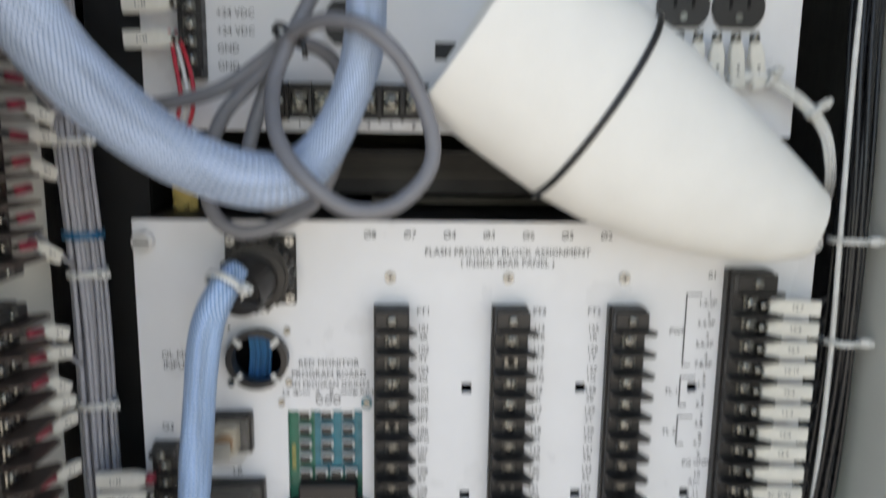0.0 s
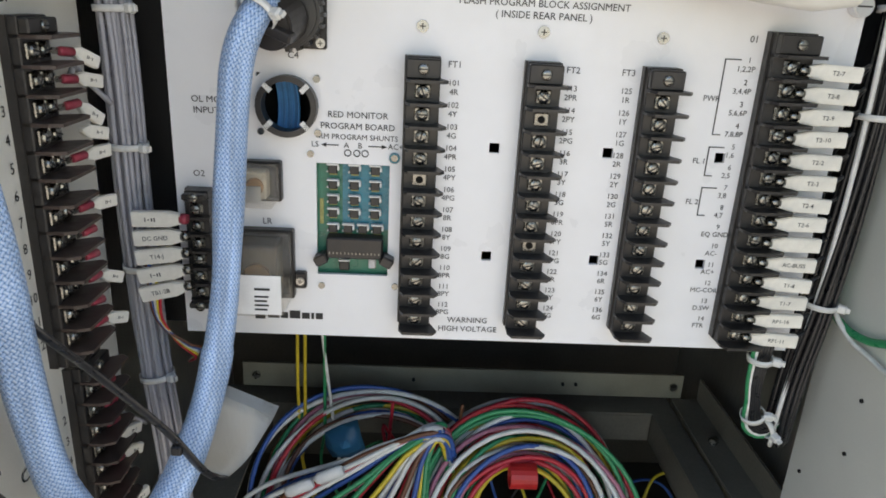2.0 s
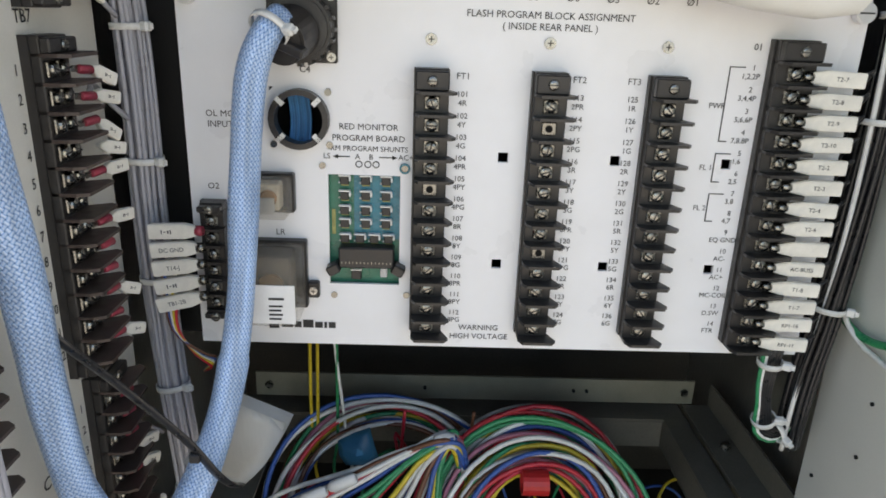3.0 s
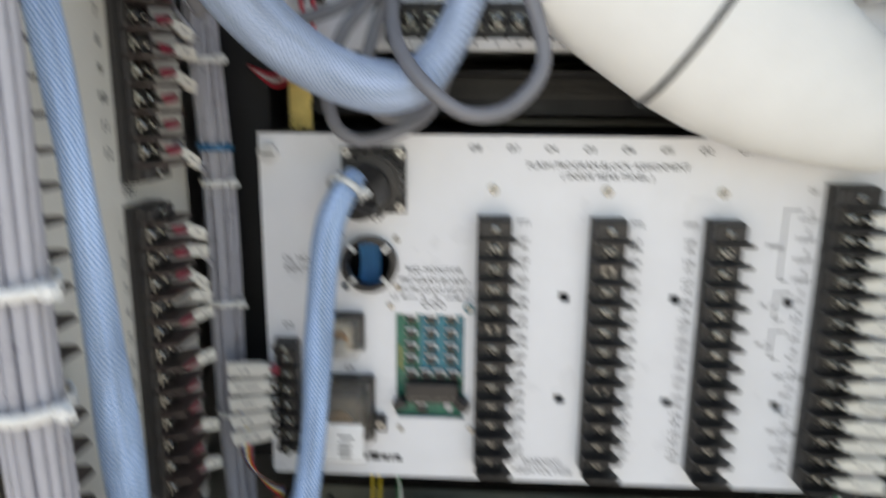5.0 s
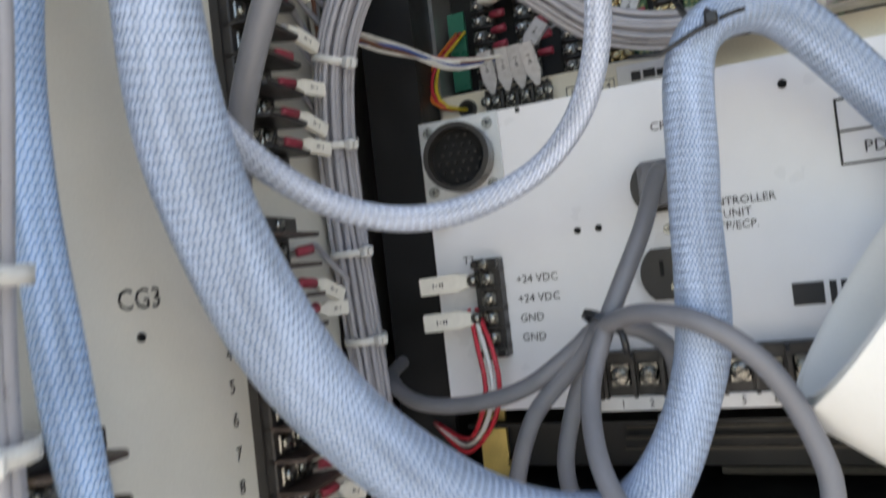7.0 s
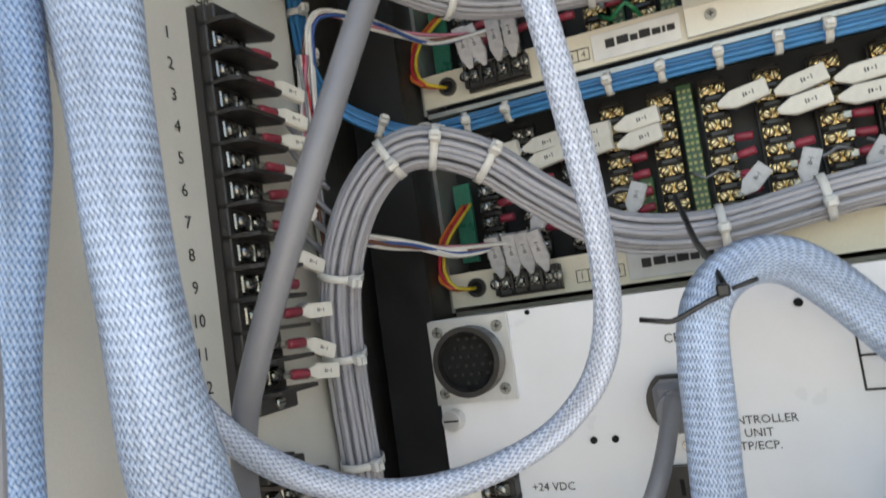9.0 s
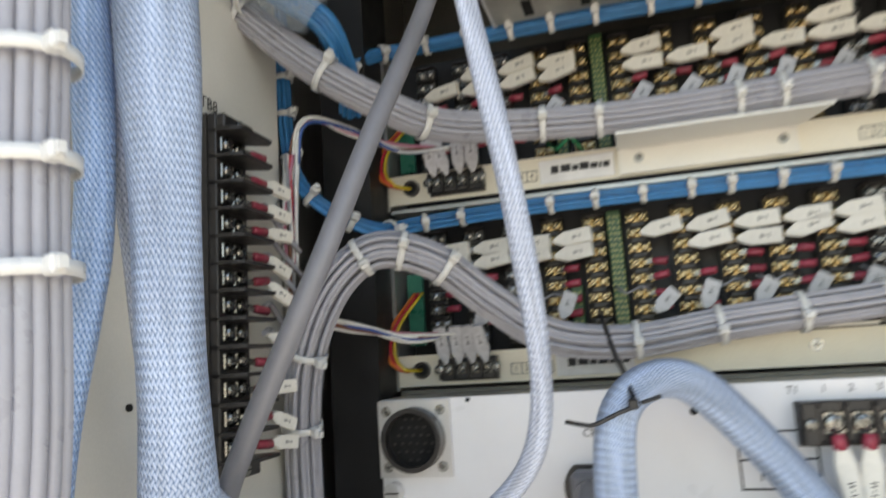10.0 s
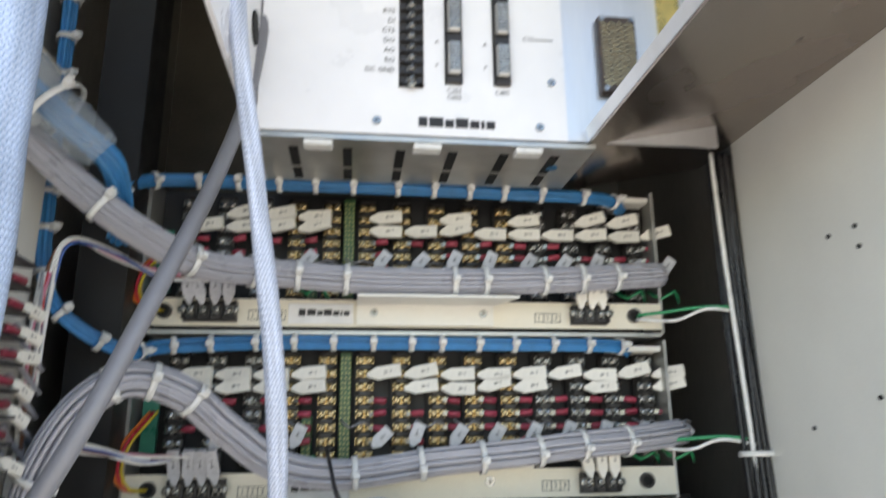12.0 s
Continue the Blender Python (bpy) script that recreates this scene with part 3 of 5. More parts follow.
for k, (name, x, side) in enumerate((("FT1", -0.0125, 1), ("FT2", 0.0635, 1), ("FT3", 0.0995, -1))):
    L(name, x, 0.7145, 0.0058)
    for i in range(12):
        code = ("4R 4Y 4G 4PR 4PY 4PG 8R 8Y 8G 8PR 8PY 8PG", "2PR 2PY 2PG 3R 3Y 3G 6PR 6PY 6PG 7R 7Y 7G", "1R 1Y 1G 2R 2Y 2G 5R 5Y 5G 6R 6Y 6G")[k].split()[i]
        z = 0.7030 - i * 0.01415
        L(str(101 + 12 * k + i), x, z, 0.0052)
        L(code, x, z - 0.0058, 0.0052)
L("01", 0.1770, 0.7390, 0.006)
for i, (a, b) in enumerate((("1", "1,2,2P"), ("2", "3,4,4P"), ("3", "5,6,6P"), ("4", "7,8,8P"), ("5", "1,6"), ("6", "2,5"), ("7", "3,8"), ("8", "4,7"), ("9", "EQ GND"), ("10", "AC-"), ("11", "AC+"), ("12", "MC-COIL"), ("13", "D.SW"), ("14", "FTR"))):
    z = 0.7260 - i * 0.01405
    L(a, 0.1765, z, 0.0050)
    L(b, 0.1750, z - 0.0056, 0.0050)
L("PWR", 0.1560, 0.7010, 0.0052)
L("FL 1", 0.1550, 0.6595, 0.0052)
L("FL 2", 0.1550, 0.6310, 0.0052)
for zt, zb, x in ((0.7260, 0.6780, 0.1605), (0.6690, 0.6500, 0.1600), (0.6410, 0.6220, 0.1600)):
    bm = box(x, x + 0.0006, PY - 0.0007, PY - 0.0001, zb, zt)
    box(x, x + 0.0105, PY - 0.0007, PY - 0.0001, zt, zt + 0.0006, 0, bm)
    box(x, x + 0.0055, PY - 0.0007, PY - 0.0001, zb - 0.0006, zb, 0, bm)
    part("bracket_print", bm, M_INK, out)
# maker's mark as plain bars
bm = box(-0.146, -0.139, PY - 0.0007, PY - 0.0001, 0.5315, 0.5385)
for i, w in enumerate((0.008, 0.005, 0.0075, 0.0055, 0.002, 0.005)):
    x = -0.137 + sum((0.008, 0.005, 0.0075, 0.0055, 0.002, 0.005)[:i]) + i * 0.0012
    box(x, x + w, PY - 0.0007, PY - 0.0001, 0.5325, 0.5385 if i in (0, 2) else 0.5370, 0, bm)
part("mark_print", bm, M_INK, out)

# barrier strips of the output panel
for k, (x, miss) in enumerate(((-0.0340, (4,)), (0.0422, (1, 7)), (0.1184, ()))):
    terminal_block("black phenolic barrier strip with twelve slotted screws", pose(x + 0.0015, PY, 0.7195), 12, 0.01420, 0.0215, 0.0115, 0.0245, 0.005, 0.0140, missing=miss, ends=(1, 0), sr=0.0041, group="flash program strips")
terminal_block("black barrier strip wired with white marked sleeves", pose(0.1985, PY, 0.7445), 14, 0.01425, 0.0255, 0.0125, 0.0245, 0.005, 0.0138, rows=(-0.001,), ends=(1, 0), sr=0.0042)
for i, s in enumerate("T2-7 T2-8 T2-9 T2-10 T2-2 T2-3 T2-4 T2-6 - AC-BUSS T1-8 T1-7 RP1-16 RP1-11".split()):
    z = 0.7445 - 0.0138 - (i + 0.5) * 0.01425
    marker("white printed sleeve on a black wire at the barrier strip", pose(0.2065, PY - 0.016, z - 0.001, 0, random.uniform(-3, 3), -4), 0.0335, 0.0100, words="" if s == "-" else s, bars=0, lug=0.005, lug_mat=M_CHROME)
    part_path = spline([(0.2385, PY - 0.018, z), (0.2455, PY - 0.016, z + 0.004), (0.249, PY - 0.008, z), (0.250, PY + 0.006, z - 0.012), (0.253, PY + 0.014, z - 0.03)], 0.004)
    tagged(part("lead_wire", tube(part_path, 0.0013, 6), WIRE["black"]), "thin black lead from a marked sleeve", "wire", group="strip leads")
terminal_block("small black barrier strip beside the braided cable", pose(-0.1785, PY, 0.6275), 6, 0.0118, 0.0155, 0.012, 0.017, 0.001, 0.006, sr=0.0036)
for i in range(5):
    marker("white printed sleeve wired to the small barrier strip" if i else "white sleeve with a red end at the small strip", pose(-0.186, PY - 0.020, 0.6105 - i * 0.0118, 0, 178 - i * 3, 0), 0.0315, 0.0105, words=("", "DC GND", "T14-J", "", "TB1-2B")[i], bars=2, turned=True, lug=0.004, lug_mat=M_RED if i == 0 else M_CHROME)

# circuit board seen through the cut-out
board = thing("program_board", "green circuit board with rows of small black diodes", "circuit board")
part("board", box(-0.108, -0.045, PY + 0.006, PY + 0.0076, 0.560, 0.656), M_PCB, board)
part("solder_mask", box(-0.0845, -0.0525, PY + 0.0052, PY + 0.0058, 0.600, 0.6470), M_PCBB, board, "teal printed area of the board")
part("trace_print", box(-0.1000, -0.0975, PY + 0.0052, PY + 0.0058, 0.6030, 0.6210), M_SOLDER, board)
diode = shared(("diode",), lambda: box(-0.0030, 0.0030, -0.0045, 0, -0.0034, 0.0022, 0.0005))


def clip():
    bm = box(-0.0040, 0.0040, -0.0050, -0.0010, 0.0022, 0.0034, 0.0003)
    box(0.0031, 0.0044, -0.0050, -0.0010, -0.0010, 0.0021, 0.0002, bm)
    return box(-0.0042, -0.0031, -0.0030, -0.0010, -0.0030, -0.0018, 0.0002, bm)


lead = shared(("lead",), clip)
for r, z in enumerate((0.6432, 0.6325, 0.6220, 0.6125, 0.6015)):
    for x in ((-0.0907, -0.0762, -0.0622) if r < 4 else (-0.0907, -0.0803, -0.0703, -0.0603)):
        ob = part("diode", diode, M_BLACK, board)
        ob.location = (x, PY + 0.0052, z)
        part("solder_lead", lead, M_TIE, ob, "pale tinned clip")
        part("code_print", shared(("code",), lambda: box(-0.0026, 0.0026, -0.0001, 0.0003, -0.0052, -0.0042)), M_SOLDER, ob)
bm = box(-0.0945, -0.0560, PY - 0.006, PY + 0.006, 0.5815, 0.5965, 0.001)
for sx in (-1, 1):
    w = bmesh.new()
    box(-0.0045, 0.0045, -0.007, 0.004, -0.0035, 0.0035, 0.001, w)
    w.transform(Matrix.Translation((-0.0755 + sx * 0.0225, PY - 0.003, 0.5810)) @ Matrix.Rotation(sx * 0.5, 4, "Y"))
    tmp = mesh_of(w, "tmp")
    bm.from_mesh(tmp)
    bpy.data.meshes.remove(tmp)
part("header", bm, M_BLACK, board, "black latched ribbon header")
for i in range(14):
    part("pin", box(-0.0925 + i * 0.0026, -0.0919 + i * 0.0026, PY - 0.0066, PY - 0.0061, 0.5850, 0.5864), M_CHROME, board)
part("chip", box(-0.0865, -0.0795, PY + 0.002, PY + 0.006, 0.5700, 0.5765, 0.0006), M_BLACK, board)
part("chip_cap", box(-0.0870, -0.0790, PY + 0.0015, PY + 0.006, 0.5767, 0.5780, 0.0003), M_TIE, board)
part("jumper", box(-0.0660, -0.0610, PY + 0.002, PY + 0.006, 0.5720, 0.5790, 0.0006), M_TAGCLEAR, board)

# relays
for (x0, x1, z0, z1, d, lab) in ((-0.147, -0.1245, 0.622, 0.6470, 0.030, "small clear-covered relay"), (-0.152, -0.1175, 0.552, 0.600, 0.042, "clear-covered flasher relay with a white label")):
    rel = thing("relay", lab + " plugged into the panel", "relay", group="relays")
    part("base", box(x0 - 0.001, x1 + 0.001, PY - 0.008, PY, z0 - 0.001, z1 + 0.001, 0.001), M_BLACK, rel)
    part("cover", box(x0, x1, PY - d, PY - 0.008, z0, z1, 0.002), M_CLEAR, rel, "yellowed clear plastic cover")
    part("coil", disc(((x0 + x1) / 2 - 0.002, PY - d * 0.74, (z0 + z1) / 2), (x1 - x0) * 0.26, d * 0.08, seg=18), M_COPPER, rel)
    part("core", box(x0 + 0.002, x1 - 0.006, PY - d * 0.70, PY - 0.0085, z0 + 0.004, z1 - 0.003, 0.001), M_SHADEGRIME if d > 0.04 else M_TANCOIL, rel, "coil frame inside the cover")
    part("armature", box(x0 + 0.004, x0 + (x1 - x0) * 0.62, PY - d * 0.88, PY - d * 0.82, z0 + 0.003, z0 + (z1 - z0) * 0.55), M_STEEL, rel)
    if d > 0.04:
        lbl = part("label", box(x0 + 0.001, x1 - 0.001, PY - d - 0.0012, PY - d - 0.0004, z0 + 0.003, z0 + 0.03), M_TAPEW, rel, "white paper label")
        bm = box(x1 - 0.018, x1 - 0.008, PY - d - 0.0016, PY - d - 0.0013, z0 + 0.020, z0 + 0.0215)
        for i in range(4):
            box(x1 - 0.018, x1 - 0.010 + 0.001 * (i % 2), PY - d - 0.0016, PY - d - 0.0013, z0 + 0.006 + i * 0.003, z0 + 0.0072 + i * 0.003, 0, bm)
        part("print", bm, M_INK, lbl)
        part("clip", box(x1 + 0.001, x1 + 0.009, PY - 0.006, PY, z0 + 0.006, z0 + 0.018, 0.001), M_BLACK, rel)
        screw_head(rel, x1 + 0.005, PY - 0.006, z0 + 0.012, 0.003)

# ---- round multi-pin connector on the output panel ----
c4 = thing("cable_connector", "large black round cable connector on a square flange", "connector")
part("flange", box(-0.1375, -0.0935, PY - 0.004, PY, 0.7200, 0.7645, 0.001), M_BLACK, c4)
for x, z in ((-0.1338, 0.7238), (-0.0972, 0.7238), (-0.1338, 0.7608), (-0.0972, 0.7608)):
    screw_head(c4, x, PY - 0.004, z, 0.003, "flange_screw")
part("shell", disc((-0.1155, PY - 0.012, 0.7410), 0.0205, 0.020, seg=36, bevel=0.002), M_BLACK, c4)
for i in range(20):
    a = i * math.pi / 10
    part("grip_rib", box(-0.0016, 0.0016, -0.006, 0.006, -0.0012, 0.0012), M_BLACK, c4).matrix_basis = Matrix.Translation((-0.1155 + 0.0208 * math.cos(a), PY - 0.012, 0.7410 + 0.0208 * math.sin(a))) @ Matrix.Rotation(-a, 4, "Y")
bm = disc((0, 0, 0), 0.0165, 0.022, seg=28, r2=0.0150, bevel=0.0015)
bm.transform(Matrix.Translation((-0.1200, PY - 0.030, 0.7370)) @ pose(0, 0, 0, 14, 0, -14))
part("backshell", bm, M_BLACK, c4)
bm = box(-0.017, 0.017, -0.004, 0.004, -0.003, 0.003, 0.001)
bm.transform(Matrix.Translation((-0.1225, PY - 0.041, 0.7335)) @ pose(0, 0, 0, 14, 20, -14))
part("clamp_bar", bm, M_BLACK, c4)

# ---- power distribution panel above the output file ----
CY = 0.480
pda = thing("distribution_panel", "white painted power distribution panel with printed lettering", "equipment panel")
part("panel", plate(-0.194, 0.237, 0.829, 1.0005, CY, 0.003), M_PANEL, pda)
for nm, b in (("chassis_floor", (-0.194, 0.237, CY + 0.004, 0.70, 0.829, 0.832)), ("chassis_top", (-0.194, 0.237, CY + 0.004, 0.70, 0.9975, 1.0005)), ("chassis_side", (-0.194, -0.191, CY + 0.004, 0.70, 0.8325, 0.997)), ("chassis_side", (0.234, 0.237, CY + 0.004, 0.70, 0.8325, 0.997))):
    part(nm, box(*b), M_STEEL, pda)
thumb_screw(pda, -0.1855, CY, 0.9430, 0.0062)
thumb_screw(pda, 0.2300, CY, 0.9920, 0.0062)
for x, z, r in ((-0.108, 0.9262, 0.0019), (-0.0965, 0.9262, 0.0019), (0.0010, 0.9860, 0.0022), (-0.134, 0.9985, 0.0014)):
    part("drilled_hole", disc((x, CY - 0.0004, z), r, 0.0012, seg=12), M_HOLE, pda)
C = lambda s, x, z, size, align="CENTER": text(pda, s, size, on_face(x, CY, z), align=align)
C("CR", -0.0595, 0.9755, 0.0066)
C("T3", -0.1730, 0.9165, 0.0062)
for i, s in enumerate(("+24 VDC", "+24 VDC", "GND", "GND")):
    C(s, -0.1460, 0.9025 - i * 0.0110, 0.0062, "LEFT")
for i, s in enumerate(("CONTROLLER", "UNIT", "TP/ECP.")):
    C(s, -0.0265, 0.9315 - i * 0.0063, 0.0058)
C("PDA", 0.0400, 0.9490, 0.0080)
C("T1", 0.0545, 0.9955, 0.006)
for i in range(11):
    C(str(i + 1), 0.0705 + i * 0.0139, 0.9955, 0.0056)
bm = box(0.0220, 0.0640, CY - 0.0008, CY - 0.0001, 0.9730, 0.9740)
box(0.0220, 0.0640, CY - 0.0008, CY - 0.0001, 0.9575, 0.9585, 0, bm)
box(0.0220, 0.0640, CY - 0.0008, CY - 0.0001, 0.9415, 0.9425, 0, bm)
for x in (0.0220, 0.0630):
    box(x, x + 0.001, CY - 0.0008, CY - 0.0001, 0.9426, 0.9729, 0, bm)
part("frame_print", bm, M_INK, pda)
bm = box(-0.0060, 0.0080, CY - 0.0008, CY - 0.0001, 0.8760, 0.8870)
box(0.0105, 0.0135, CY - 0.0008, CY - 0.0001, 0.8760, 0.8870, 0, bm)
box(0.0155, 0.0185, CY - 0.0008, CY - 0.0001, 0.8760, 0.8870, 0, bm)
for i in range(5):
    box(0.021 + i * 0.009, 0.027 + i * 0.009, CY - 0.0008, CY - 0.0001, 0.8760, 0.8845, 0, bm)
part("mark_print", bm, M_INK, pda)

# square-flange socket
sock = thing("flange_socket", "black round multi-pin socket on a brushed square flange", "connector")
part("flange", plate(-0.1940, -0.1455, 0.9520, 1.0000, CY - 0.004, 0.003), M_BRUSHED, sock)
part("socket_ring", ring((-0.1690, CY - 0.009, 0.9760), 0.0198, 0.0168, 0.012, 36), M_BLACK, sock)
part("socket_insert", disc((-0.1690, CY - 0.0055, 0.9760), 0.0172, 0.004, seg=32), M_HOLE, sock)
pin = shared(("pin",), lambda: disc((0, 0, 0), 0.0009, 0.002, seg=8))
for i in range(6):
    for j in range(6):
        x, z = -0.0125 + i * 0.005 + (0.0025 if j % 2 else 0), -0.0125 + j * 0.005
        if math.hypot(x, z) < 0.0145:
            part("pin_hole", pin, M_BLACK, sock).location = (-0.1690 + x, CY - 0.0082, 0.9760 + z)
for x, z in ((-0.1880, 0.9935), (-0.1515, 0.9935), (-0.1880, 0.9585), (-0.1515, 0.9585)):
    screw_head(sock, x, CY - 0.004, z, 0.0033, "flange_screw")

terminal_block("small black barrier strip with brass screws", pose(-0.1600, CY, 0.9165), 4, 0.0110, 0.0150, 0.010, 0.013, 0.0, 0.006, screw=M_CHROME, sr=0.0036)
for i in (0, 2):
    marker("white printed sleeve wired to the small barrier strip", pose(-0.168, CY - 0.016, 0.905 - i * 0.0105, 0, 178, 0), 0.030, 0.0105, lug=0.004, lug_mat=M_CHROME, bars=2)
for k, (col, dx) in enumerate((("red", 0.0), ("white", 0.004), ("red", 0.008))):
    tagged(part("lead_wire", tube(spline([(-0.172 + dx * 0.5, CY - 0.012, 0.889), (-0.166 + dx, CY - 0.022, 0.868), (-0.163 + dx, CY - 0.025, 0.846), (-0.172 + dx, CY - 0.02, 0.824), (-0.190, CY + 0.004, 0.812 - dx), (-0.215, CY + 0.02, 0.818)]), 0.0014, 6), WIRE[col]), "thin insulated lead from the small strip", "wire", group="strip leads")


def outlet(x, z, turned=False):
    o = thing("power_outlet", "black moulded power outlet face set in the panel", "outlet", pose(x, CY, z, 0, 90 if turned else 0, 0), "outlets")
    bm = bmesh.new()
    pts = [(0.0172 * math.cos(a), max(-0.0135, min(0.0135, 0.0172 * math.sin(a)))) for a in (2 * math.pi * i / 28 for i in range(28))]
    f = bm.faces.new([bm.verts.new((px, 0, pz)) for px, pz in pts])
    g = bmesh.ops.extrude_face_region(bm, geom=[f])
    bmesh.ops.translate(bm, verts=[v for v in g["geom"] if isinstance(v, bmesh.types.BMVert)], vec=(0, -0.004, 0))
    bmesh.ops.recalc_face_normals(bm, faces=bm.faces)
    part("face", bm, M_BLACK, o)
    for dx in (-0.006, 0.006):
        part("slot", box(dx - 0.001, dx + 0.001, -0.0046, -0.0039, -0.001, 0.007), M_HOLE, o)
    part("ground_hole", disc((0, -0.0043, -0.0070), 0.0025, 0.001, seg=12), M_CHROME, o)


for x, z, tn in ((-0.0600, 0.9440, False), (-0.0600, 0.8980, False), (0.1560, 0.9130, False), (0.1930, 0.9130, False)):
    outlet(x, z, tn)
screw_head(pda, -0.0600, CY, 0.9210, 0.0032)
plug = thing("power_plug", "grey moulded power plug in the outlet", "plug")
part("body", box(-0.0715, -0.0480, CY - 0.022, CY - 0.004, 0.9330, 0.9560, 0.003), M_GREYD, plug)
part("strain_relief", disc((-0.0600, CY - 0.026, 0.9430), 0.0098, 0.012, seg=24, bevel=0.002), M_GREYD, plug)

# lower and upper barrier strips of the power panel
terminal_block("black barrier strip along the foot of the power panel", pose(-0.110, CY, 0.8475, 0, -90, 0), 14, 0.0146, 0.0240, 0.010, 0.016, 0.0, 0.010, sr=0.0050)
slab_strip = part("number_strip", box(-0.108, 0.118, CY - 0.012, CY - 0.010, 0.8290, 0.8365, 0.0004), M_TAPEW)
tagged(slab_strip, "white numbered strip under the terminals", "label strip")
for i in range(12):
    text(slab_strip, str(i + 1), 0.0052, Matrix.Translation((-0.0925 + i * 0.0146, CY - 0.0126, 0.8328)) @ FACE)
terminal_block("black barrier strip with marked wires below each screw", pose(0.0540, CY, 0.9780, 0, -90, 0), 10, 0.0139, 0.0230, 0.010, 0.014, 0.0, 0.010, sr=0.0052)
for i in range(10):
    x = 0.0710 + i * 0.0139
    if i in (3,):
        continue
    marker("white printed sleeve hanging from the barrier strip", pose(x, CY - 0.018, 0.966, 0, 84 + (i * 37) % 13, 0), 0.033, 0.0105, bars=2, lug=0.007)
for i in range(5):
    marker("white printed sleeve beside the outlets", pose(0.150 + i * 0.0125, CY - 0.014, 0.890, 0, 96 - i * 4, 0), 0.030, 0.0095, bars=1, lug=0.005, lug_mat=M_CHROME)
bundle("wire_loom", "cream wire loom tied along its bend", [(0.185, CY - 0.012, 0.865), (0.205, CY - 0.014, 0.868), (0.232, CY - 0.014, 0.855), (0.252, CY - 0.014, 0.835), (0.262, CY - 0.010, 0.808), (0.270, CY + 0.004, 0.790), (0.274, CY + 0.020, 0.775)], 0.0045, 6, WIRE["white"], ties=(0.22, 0.45), tie_mat=M_TIE, wire_r=0.0016)

# fittings in the gap between the two files
gap = thing("chassis_shelf", "dark steel shelf edges and rails in the gap between the panels", "shelf")
part("shelf", box(-0.193, 0.237, 0.50, 0.70, 0.8135, 0.8160), M_DARK, gap)
part("lip", box(-0.193, 0.237, 0.520, 0.523, 0.7850, 0.8120), M_DARK, gap)
for i in range(4):
    part("bar", box(-0.10, 0.20, 0.506 + i * 0.006, 0.509 + i * 0.006, 0.7980 + i * 0.0045, 0.7992 + i * 0.0045), M_SHADEGRIME, gap)
# strip coloured dark for the shade in the gap
part("copper_strip", box(-0.05, 0.16, 0.530, 0.534, 0.7770, 0.7810), M_SHADEGRIME, gap)
part("upright", box(-0.189, -0.172, 0.510, 0.514, 0.772, 0.826), M_GOLD, gap)

# ---- input files: rows of barrier strips behind a cream flange ----
COLS = [-0.1725 + i * 0.0305 for i in range(5)] + [-0.0190 + i * 0.0313 for i in range(9)]


LUG = None


def crimp(m):
    """A red crimp lug with a short grey wire."""
    global LUG
    if LUG is None:
        LUG = thing("crimp_lug", "red insulated crimp lug on a terminal screw", "crimp lug", m, "crimp lugs")
        part("sleeve", tube([Vector((x, 0, 0)) for x in (0, 0.002, 0.0105, 0.0108)], 0.0027, 8, radii=[0.8, 1, 1, 0.6]), M_RED, LUG)
        part("tongue", box(-0.004, 0.001, -0.0004, 0.0004, -0.0018, 0.0018), M_CHROME, LUG)
        return LUG
    return copy_thing(LUG, m)


